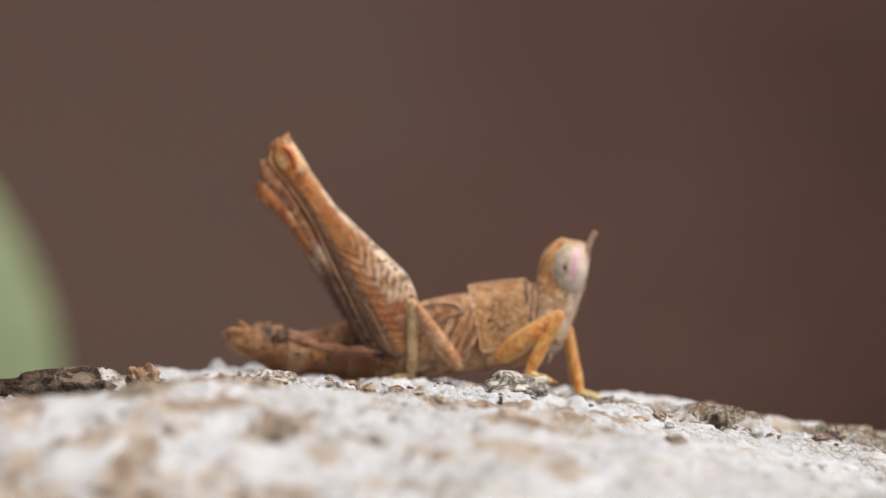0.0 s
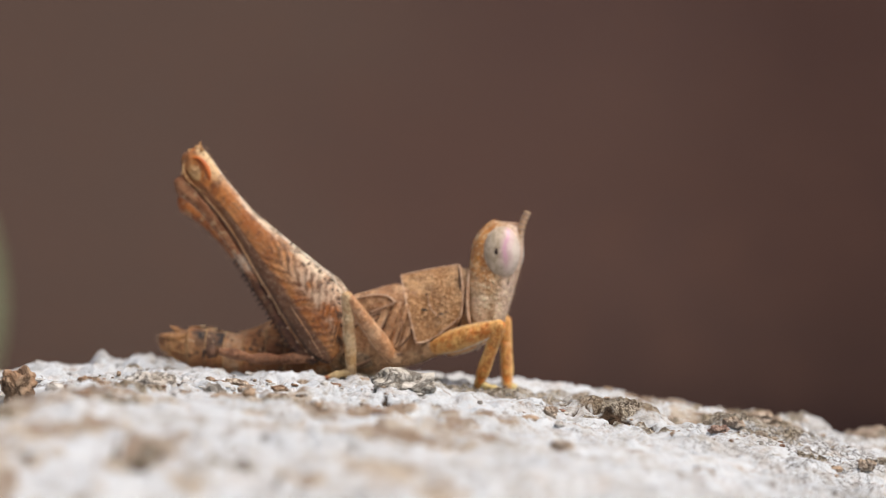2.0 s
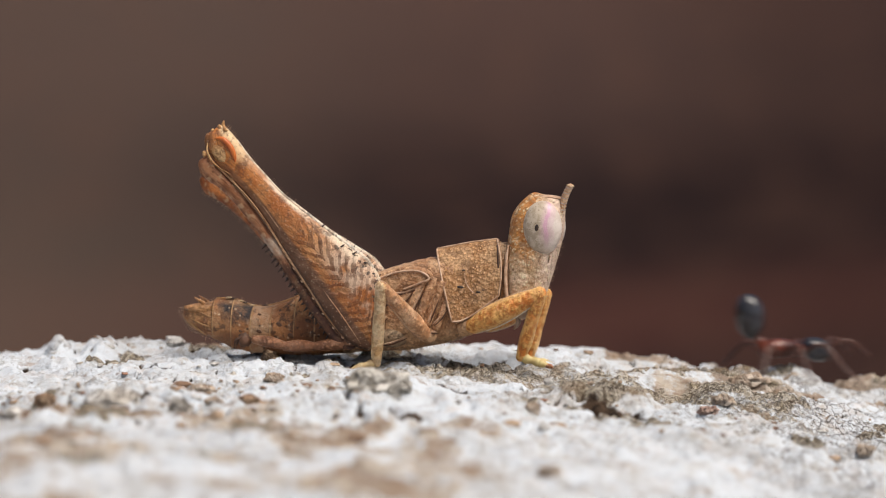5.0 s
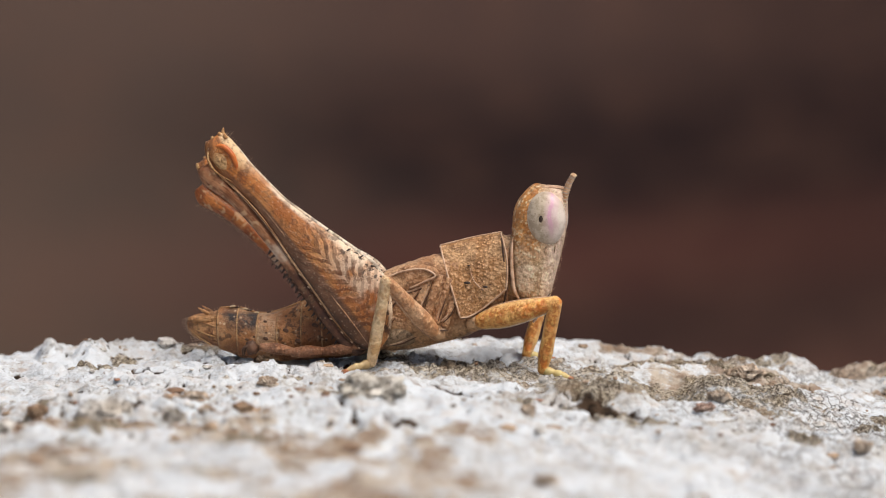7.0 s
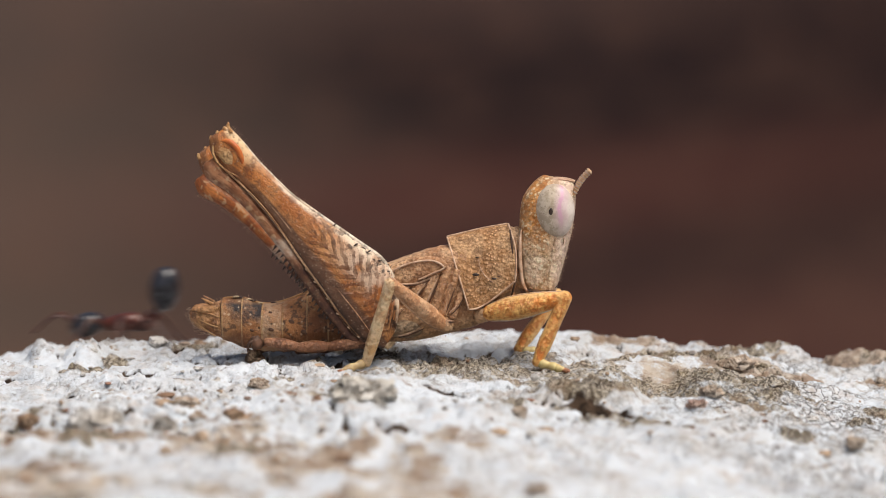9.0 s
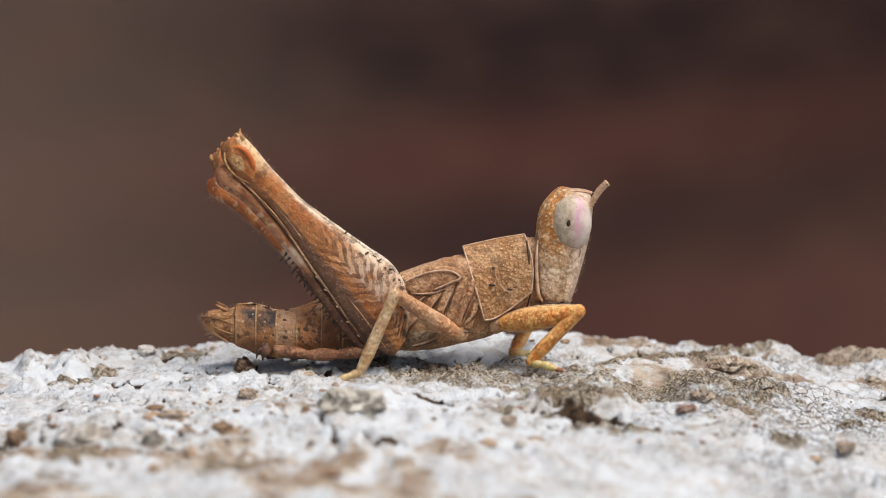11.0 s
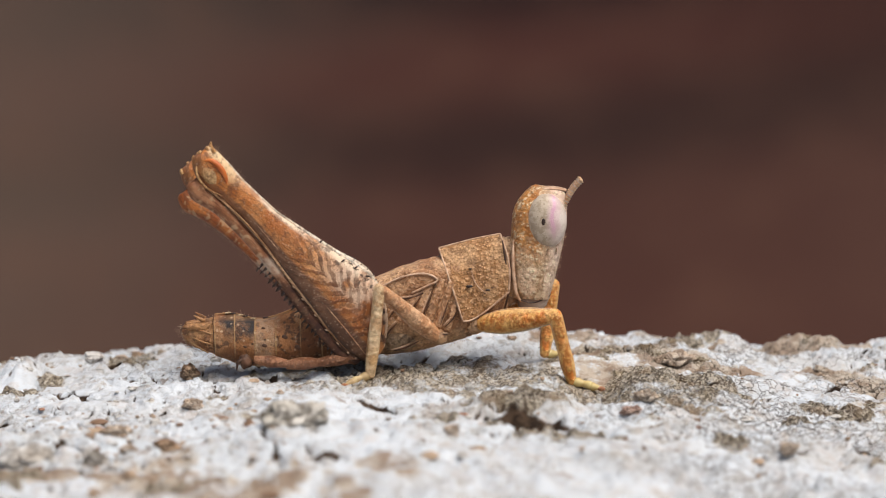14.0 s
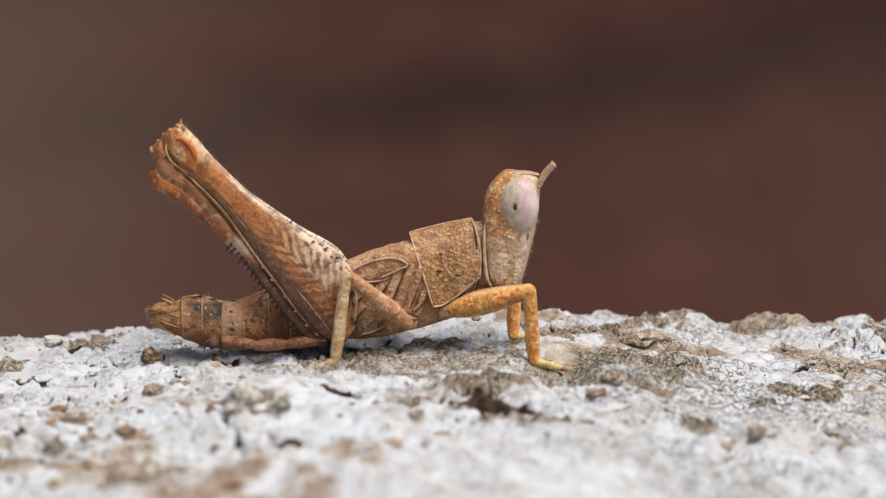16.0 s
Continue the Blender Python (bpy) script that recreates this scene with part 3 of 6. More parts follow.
def ball(name, centre, radii, mat, parent, label="", tilt=0.0, rough=0.0, seed=3, seg=24):
    """An ellipsoid (its mesh about its own centre), optionally lumpy, tilted in the side view."""
    verts, faces = [], []
    ct, st = math.cos(radians(tilt)), math.sin(radians(tilt))
    rings = seg // 2
    for i in range(rings + 1):
        p = math.pi * i / rings
        for j in range(seg):
            a = 2 * math.pi * j / seg
            d = Vector((math.sin(p) * math.cos(a), math.sin(p) * math.sin(a), math.cos(p)))
            k = 1 + rough * noise.fractal(d * 1.7 + Vector((seed * 3.1, 0, 0)), 1.0, 2.0, 4)
            x, y, z = d.x * radii[0] * k, d.y * radii[1] * k, d.z * radii[2] * k
            verts.append((x * ct - z * st, y, x * st + z * ct))
    for i in range(rings):
        for j in range(seg):
            faces.append((i * seg + j, (i + 1) * seg + j, (i + 1) * seg + (j + 1) % seg, i * seg + (j + 1) % seg))
    ob = mesh_object(name, verts, faces, mat, parent, label)
    ob.location = [c * MM for c in centre]
    return ob


def tube(name, points, radii, mat, parent, label="", around=8, count=40):
    """A round cord through points (u, w, v)."""
    rows = spline([(*p, r) for p, r in zip(points, radii)], count)
    verts, faces = [], []
    for k, row in enumerate(rows):
        d = Vector(rows[min(k + 1, count - 1)][:3]) - Vector(rows[max(k - 1, 0)][:3])
        d.normalize()
        a = d.cross(Vector((0.13, 0.93, 0.31))).normalized()
        b = d.cross(a)
        for j in range(around):
            g = 2 * math.pi * j / around
            verts.append(tuple(Vector(row[:3]) + (a * math.cos(g) + b * math.sin(g)) * max(row[3], 0.004)))
    for k in range(count - 1):
        for j in range(around):
            faces.append((k * around + j, k * around + (j + 1) % around, (k + 1) * around + (j + 1) % around, (k + 1) * around + j))
    faces.append(tuple(range(around))[::-1])
    faces.append(tuple(range((count - 1) * around, count * around)))
    return mesh_object(name, verts, faces, mat, parent, label)


# ---- the log ----
def log_profile(x, y):
    """Height of the log's top over the plan, in mm, without its relief."""
    yc = np.clip(y, -26, 13)
    xc = np.clip(x, -34, 34)
    z = 0.578 - 0.0557 * xc + 0.0451 * yc + 0.00204 * xc * yc - 0.00303 * xc * xc - 0.00031 * yc * yc
    z = z - np.maximum(y - 13, 0) ** 2 / 50.0 - np.maximum(-26 - y, 0) ** 2 / 120.0
    return z - 0.10 * np.maximum(np.abs(x) - 34, 0)


# lumps and hollows of the bark: x, y, radius along x, radius along y, height
RELIEF = [
    (-14.2, -8.8, 1.3, 1.2, 0.1), (-5.6, -5.8, 1.7, 1.4, 0.1), (4.4, -0.9, 3.0, 1.8, 0.5), (4.9, -3.9, 2.3, 1.9, -0.15),
    (14.8, 15.0, 1.4, 1.8, 0.6), (12.3, 13.6, 1.1, 1.3, 0.5), (19.6, 15.6, 1.7, 2.0, 0.6), (8.9, 15.2, 1.4, 1.5, 0.35),
    (-21.9, 11.8, 0.7, 1.2, 0.6), (-24.0, 8.0, 1.2, 1.4, 0.4), (-19.7, 11.0, 1.3, 1.6, 0.4), (10.4, 3.6, 1.6, 1.5, 0.45), (13.0, 2.6, 2.0, 1.4, 0.35), (19.9, -7.9, 0.8, 0.7, 0.45), (15.8, -8.4, 0.7, 0.6, 0.4), (16.2, -12.5, 0.9, 0.7, 0.4),
    (-12.3, -8.0, 1.2, 1.1, 0.25), (-17.4, -8.6, 1.5, 1.2, 0.1), (24.0, 13.0, 2.0, 2.6, 0.8), (-25.8, -4.5, 1.3, 1.2, 1.0),
]
# long open cracks: x, y, half length, half width, turn in degrees
SPLITS = [
    (8.6, -5.4, 1.7, 0.26, 15), (19.8, 7.6, 1.3, 0.30, 47), (22.5, 9.2, 1.3, 0.28, -45), (16.4, -5.6, 1.3, 0.22, 53), (19.3, -4.5, 1.0, 0.28, 8),
    (-2.1, -0.7, 1.7, 0.36, -50), (-8.6, 6.3, 2.0, 0.55, -16), (-12.5, 5.1, 0.7, 0.30, 0), (-15.1, 11.4, 0.8, 0.5, 20), (-16.0, 4.4, 3.0, 0.15, -27), (-19.7, 1.05, 1.0, 0.42, -8),
    (-4.5, -10.8, 1.7, 0.15, 4), (4.9, -3.4, 2.6, 0.75, -6), (-23.0, 5.5, 1.4, 0.3, 12)]


# patches of bare nodular bark: x, y, radius along x, radius along y
PATCHES = [(-1.7, 5.8, 2.1, 2.3), (-5.6, 8.4, 1.4, 1.2), (11.4, 5.0, 3.8, 2.7), (4.0, -1.3, 2.8, 1.6), (12.2, 9.6, 1.7, 0.9), (19.5, 3.0, 2.2, 1.4), (-19.5, 6.0, 1.6, 1.1)]
# broad swells: x, y, radius along x, radius along y, height
SWELLS = [(-24.0, -8.0, 8.0, 5.5, -0.75), (-20.0, 12.5, 9.0, 4.0, 0.60), (9.5, 14.0, 6.0, 4.5, -0.5), (22.5, 14.0, 6.0, 4.5, 0.45), (-6.0, -12.0, 8.0, 3.0, -0.3), (8.0, 2.8, 2.9, 4.4, -0.9), (-11.3, 3.9, 3.2, 2.5, 0.4), (-27.0, -19.0, 9.0, 24.0, -2.0), (-14.0, -9.0, 9.0, 4.5, -0.45)]


def relief(x, y):
    """Bark relief in mm and three surface masks: bare bark, cracks with painted shade in recesses, sandy crust."""
    big = (fbm(x / 8.0, y / 8.0, 11, 3) - 0.5) * 0.5
    for cx, cy, rx, ry, h in SWELLS:
        big = big + h * step(1.0, 0.0, np.hypot((x - cx) / rx, (y - cy) / ry))
    wx, wy = x + 1.6 * (fbm(x / 2.0, y / 2.0, 21, 3) - 0.5), y + 1.6 * (fbm(x / 2.0, y / 2.0, 31, 3) - 0.5)
    # the nodular strip that runs through the middle, and stray patches
    ragged = 1.5 * (fbm(x / 1.6, y / 1.6, 47, 5, 0.66) - 0.5)
    strip = 0.70 * step(1.25, 0.6, np.hypot((x - 6.0) / 13.0, (y - 4.2 + 0.12 * (x - 4)) / 3.6) + ragged)
    for cx, cy, rx, ry in PATCHES:
        strip = np.maximum(strip, 0.95 * step(1.2, 0.5, np.hypot((x - cx) / rx, (y - cy) / ry) + ragged))
    stray = step(0.66, 0.74, fbm(x / 3.5 + 3, y / 3.0, 41, 4))
    bare = np.maximum(strip, 0.8 * stray)
    beige = step(0.43, 0.60, fbm(x / 4.0, y / 3.0, 43, 4)) * np.maximum(0.78 * step(-8, -11, y) * step(5, -4, x), 0.35 * step(-1, -6, y))
    beige = np.maximum(beige, 0.85 * step(0, 5, y) * step(0.38, 0.56, fbm(x / 3.0, y / 3.0, 44, 3)) * step(2, 8, x))
    beige = np.maximum(beige, step(-22, -30, y) * step(-8, -16, x) * 0.75 * step(0.44, 0.58, fbm(x / 2.4, y / 4.0, 45, 4)))
    # the near slope is a smoother, whiter crust
    calm = 1 - 0.75 * step(-5.0, -9.0, y) * step(-10, -3, x)
    bare = np.maximum(strip, bare * calm)
    f1, f2, own = cells(wx / 1.7, wy / 1.3, 51)
    edge = step(0.11, 0.02, f2 - f1)
    crack_shade = 0.9 * calm * edge * step(0.54, 0.64, fbm(x / 4.0, y / 4.0, 61, 3))
    crack_shade = np.maximum(crack_shade, 0.3 * edge * step(8, 14, x) * step(6, 1, y) * step(0.40, 0.52, fbm(x / 3.0, y / 3.0, 63, 3)))
    # a broken rim of crust plates along the near brow
    brow = step(-3.5, -5.5, y) * step(-13, -10, y) * step(-1, -7, x)
    crack_shade = np.maximum(crack_shade, 0.9 * brow * step(0.16, 0.04, f2 - f1) * step(0.36, 0.48, fbm(x / 2.5, y / 2.5, 62, 3)))
    for cx, cy, ln, wd, turn in SPLITS:
        c, s = math.cos(radians(turn)), math.sin(radians(turn))
        a, b = (x - cx) * c + (y - cy) * s, -(x - cx) * s + (y - cy) * c + 0.9 * (fbm(x / 1.4, y / 1.4, 65, 3) - 0.5)
        crack_shade = np.maximum(crack_shade, step(1.0, 0.45, np.abs(b) / (1.9 * wd * np.clip(1.2 - np.abs(a) / ln, 0.05, 1))) * step(1.0, 0.8, np.abs(a) / ln))
    g1, g2, gown = cells(wx / 0.48 + 0.4 * fine_warp(x, y), wy / 0.42, 71)
    nod = np.clip(1 - (g1 * 1.25) ** 2, 0, 1) * step(0.0, 0.22, g2 - g1)
    q = 9 * fbm(wx / 2.6, wy / 2.0, 99, 4, 0.55)
    fr = q - np.floor(q)
    terrace = (np.floor(q) + step(0.78, 1.0, fr)) / 9
    ledge = step(0.76, 0.84, fr) * step(1.0, 0.93, fr) * step(0.40, 0.54, fbm(x / 2.2, y / 2.2, 67, 3))
    h1, h2, hown = cells(wx / 1.25, wy / 0.95, 75)
    boss = np.clip(1 - (h1 * 1.2) ** 2, 0, 1) * step(0.25, 0.5, hown) * step(0.0, 0.30, h2 - h1)
    fine = fbm(x / 0.8, y / 0.8, 81, 4, 0.62) - 0.5
    flake = step(0.10, 0.35, f2 - f1) * (own - 0.4) * 0.35
    z = big + (flake * (0.5 + 1.1 * brow) + 1.3 * (terrace - 0.5)) * (1 - 0.6 * bare) - 0.32 * crack_shade
    # shade under ledges and between nodules and bosses, painted through the mask
    crack_shade = np.maximum(crack_shade, 0.50 * ledge * calm * (1 - bare))
    crack_shade = np.maximum(crack_shade, 0.58 * step(0.34, 0.08, nod) * step(0.5, 0.9, bare))
    crack_shade = np.maximum(crack_shade, 0.75 * step(0.12, 0.03, h2 - h1) * step(0.5, 0.9, bare))
    z = z + bare * (boss * 0.26 + nod * 0.24 * (0.3 + gown) - 0.12) + fine * (0.20 + 0.20 * bare)
    gravel = step(0.60, 0.74, fbm(x / 1.6, y / 1.6, 85, 3))
    z = z + 0.18 * gravel * (0.2 + fbm(x / 0.4, y / 0.4, 87, 2)) + 0.06 * (fbm(x / 0.35, y / 0.35, 89, 2) - 0.5)
    for cx, cy, rx, ry, h in RELIEF:
        d = np.hypot((x - cx) / rx, (y - cy) / ry) + 0.7 * (fbm(x / 0.9, y / 0.9, 91, 4) - 0.5)
        k = step(1.15, 0.35, d)
        z = z + h * k
        # a hollow's shade goes into the colour mask as well
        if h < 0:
            crack_shade = np.maximum(crack_shade, 0.65 * k)
        elif h > 0.4:
            bare = np.maximum(bare, k * step(0.50, 0.56, fbm(x / 1.0, y / 1.0, 95, 3)))
    return z, bare, crack_shade, beige


def fine_warp(x, y):
    return fbm(x / 1.2, y / 1.2, 73, 2)


def graded(spans):
    """Ticks from (end, step) spans."""
    out = [spans[0][0]]
    for end, pace in spans[1:]:
        while out[-1] < end - 1e-6:
            out.append(min(end, out[-1] + pace))
    return np.array(out)


def build_log():
    xs = graded([(-260, 0), (-60, 12), (-34, 1.2), (-27, 0.2), (23, 0.125), (31, 0.2), (60, 1.2), (260, 12)])
    ys = graded([(-75, 0), (-34, 1.0), (-13, 0.24), (11, 0.125), (19, 0.18), (30, 0.5), (60, 2.0)])
    X, Y = np.meshgrid(xs, ys)
    z, bare, crack_shade, beige = relief(X, Y)
    fade = step(70, 50, np.abs(X))
    Z = log_profile(X, Y) + z * fade
    nx = X.shape[1]
    # underside: an arc that closes the round
    arc = 40
    k = np.linspace(0, 1, arc + 2)[1:-1]
    ang = np.pi * k
    yb = -7.5 + 67.5 * np.cos(ang) * (1 + 0.12 * np.sin(ang))
    back, front = Z[-1], Z[0]
    XB = np.tile(xs, (arc, 1))
    YB = np.tile(yb[:, None], (1, nx))
    ZB = back[None] * (1 - k[:, None]) + front[None] * k[:, None] - 70 * np.sin(ang)[:, None] + 1.2 * (fbm(XB / 9, YB / 9, 7, 3) - 0.5)
    V = np.concatenate([np.stack([X, Y, Z], -1), np.stack([XB, YB, ZB], -1)])
    rows = V.shape[0]
    masks = [np.concatenate([m, np.full((arc, nx), 0.2)]).ravel() for m in (bare, crack_shade, beige)]
    idx = np.arange(rows * nx).reshape(rows, nx)
    nxt = np.roll(idx, -1, axis=0)
    quads = np.stack([idx[:, :-1], idx[:, 1:], nxt[:, 1:], nxt[:, :-1]], -1).reshape(-1, 4)
    me = bpy.data.meshes.new("log")
    verts = V.reshape(-1, 3) * MM
    caps = [list(map(int, idx[:, 0])), list(map(int, idx[::-1, -1]))]
    me.from_pydata(verts.tolist(), [], quads.tolist() + caps)
    me.polygons.foreach_set("use_smooth", [True] * len(me.polygons))
    for key, m in zip(("bare", "crack_shade", "beige"), masks):
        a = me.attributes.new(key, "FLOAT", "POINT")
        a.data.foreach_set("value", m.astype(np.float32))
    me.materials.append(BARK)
    me.update()
    return tagged(new("fallen_log", me), "fallen log crusted with chalky white lichen and cracked brown bark", "log")


def ground_z(x, y):
    xa, ya = np.array([float(x)]), np.array([float(y)])
    return float((log_profile(xa, ya) + relief(xa, ya)[0])[0])


build_log()


# ---- surroundings: dim brown forest floor and bank, far out of focus ----
def litter_material():
    """Leaf litter: rust, dark and grey-brown swathes across the slope, paler left, mostly darker right."""
    n = Nodes("leaf_litter", 0.95, 0.0, 0.05)
    xyz = n.split(n.coords())
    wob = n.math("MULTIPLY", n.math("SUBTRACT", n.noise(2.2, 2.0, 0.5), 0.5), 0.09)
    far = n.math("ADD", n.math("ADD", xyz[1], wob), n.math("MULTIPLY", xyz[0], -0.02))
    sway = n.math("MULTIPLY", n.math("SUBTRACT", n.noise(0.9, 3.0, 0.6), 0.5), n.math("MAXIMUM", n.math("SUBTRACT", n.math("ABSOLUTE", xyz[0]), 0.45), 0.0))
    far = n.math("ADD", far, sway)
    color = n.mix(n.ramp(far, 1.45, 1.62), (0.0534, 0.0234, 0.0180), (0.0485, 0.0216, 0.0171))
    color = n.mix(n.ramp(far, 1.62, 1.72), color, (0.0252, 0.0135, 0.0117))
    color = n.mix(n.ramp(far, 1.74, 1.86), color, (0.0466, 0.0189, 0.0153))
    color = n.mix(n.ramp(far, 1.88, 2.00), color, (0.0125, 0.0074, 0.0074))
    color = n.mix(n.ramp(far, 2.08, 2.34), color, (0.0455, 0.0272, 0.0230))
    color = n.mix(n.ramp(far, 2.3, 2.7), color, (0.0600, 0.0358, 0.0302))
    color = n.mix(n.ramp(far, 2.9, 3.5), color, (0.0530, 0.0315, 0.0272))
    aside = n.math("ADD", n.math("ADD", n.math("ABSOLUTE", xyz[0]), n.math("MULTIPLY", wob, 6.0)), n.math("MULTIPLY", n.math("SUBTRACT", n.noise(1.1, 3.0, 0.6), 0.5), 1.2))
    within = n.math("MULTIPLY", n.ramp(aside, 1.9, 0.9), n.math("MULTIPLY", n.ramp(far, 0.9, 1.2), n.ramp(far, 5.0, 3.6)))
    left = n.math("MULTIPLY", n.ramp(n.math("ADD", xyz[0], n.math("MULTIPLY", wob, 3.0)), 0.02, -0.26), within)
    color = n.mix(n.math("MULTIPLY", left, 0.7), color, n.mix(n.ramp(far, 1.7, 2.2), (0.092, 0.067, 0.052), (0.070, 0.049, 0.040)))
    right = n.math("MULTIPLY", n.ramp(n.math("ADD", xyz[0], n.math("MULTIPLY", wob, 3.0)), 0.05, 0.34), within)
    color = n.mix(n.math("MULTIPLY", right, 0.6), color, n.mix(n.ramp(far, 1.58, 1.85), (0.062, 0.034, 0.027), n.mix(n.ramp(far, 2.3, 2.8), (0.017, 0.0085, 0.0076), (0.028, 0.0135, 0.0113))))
    color = n.mix(n.ramp(n.noise(26.0, 5.0, 0.6), 0.45, 0.7, 0.0, 0.4), color, (0.0873, 0.0450, 0.0315))
    n.bump(n.noise(40.0, 5.0, 0.6), 0.6, 0.02)
    return n.done(color)


def build_surroundings():
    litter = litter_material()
    n = 90
    verts, faces = [], []
    for j in range(n + 1):
        for i in range(n + 1):
            x = 30000 * ((i / n * 2 - 1) ** 3)
            y = 30000 * ((j / n * 2 - 1) ** 3)
            z = -420 + 0.28 * max(0, y - 900) * (1 if y < 4000 else 1) + 60 * noise.noise((x / 600, y / 600, 0.3))
            hump = -66 - 0.9 * max(0.0, math.hypot(x * 0.4, y + 8) - 18)
            verts.append((x, y, max(min(z, 2500), hump)))
    for j in range(n):
        for i in range(n):
            a = j * (n + 1) + i
            faces.append((a, a + 1, a + n + 2, a + n + 1))
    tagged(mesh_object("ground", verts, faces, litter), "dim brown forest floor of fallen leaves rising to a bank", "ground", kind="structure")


build_surroundings()


def build_leaf():
    """A broad green leaf far behind the log, on a stalk from the ground."""
    n = Nodes("green_leaf", 0.5, 0.0, 0.3)
    xyz = n.split(n.coords())
    vein = n.ramp(n.math("ABSOLUTE", n.math("SINE", n.math("MULTIPLY", n.math("ADD", xyz[2], n.math("ABSOLUTE", xyz[0])), 500.0))), 0.0, 0.15)
    skin = n.done(n.mix(vein, (0.38, 0.45, 0.29), n.mix(n.ramp(n.noise(60.0, 4.0), 0.4, 0.65), (0.27, 0.36, 0.20), (0.33, 0.41, 0.25))))
    n.bump(n.noise(300.0, 4.0), 0.4, 0.0004)
    plant = tagged(new("leafy_plant"), "pale green broad leaf on a thin stalk behind the log", "plant")
    verts, faces = [], []
    rows, cols = 30, 13
    for i in range(rows + 1):
        f = i / rows
        half = 46 * math.sin(math.pi * min(1, f * 1.02) ** 0.75) + 0.4
        for j in range(cols + 1):
            g = 2 * j / cols - 1
            verts.append((half * g, 8 * g * g - 12 * f * f, 190 * f))
    m = len(verts)
    verts += [(x, y + 0.35, z) for x, y, z in verts]
    for i in range(rows):
        for j in range(cols):
            a = i * (cols + 1) + j
            faces += [(a, a + 1, a + cols + 2, a + cols + 1), (m + a, m + a + cols + 1, m + a + cols + 2, m + a + 1)]
    blade = mesh_object("leaf", verts, faces, skin, plant)
    blade.matrix_basis = pose(-0.2035, 1.08, -0.0755, 0, -13, 8)
    tube("stalk", [(-203, 1080, -72), (-194, 1084, -160), (-206, 1077, -270), (-200, 1080, -420)], (2.4, 2.8, 3.4, 4.0), skin, plant, count=24)


build_leaf()


# ---- the grasshopper: u forward, v up, w away from the camera's side; millimetres ----
feelers = []


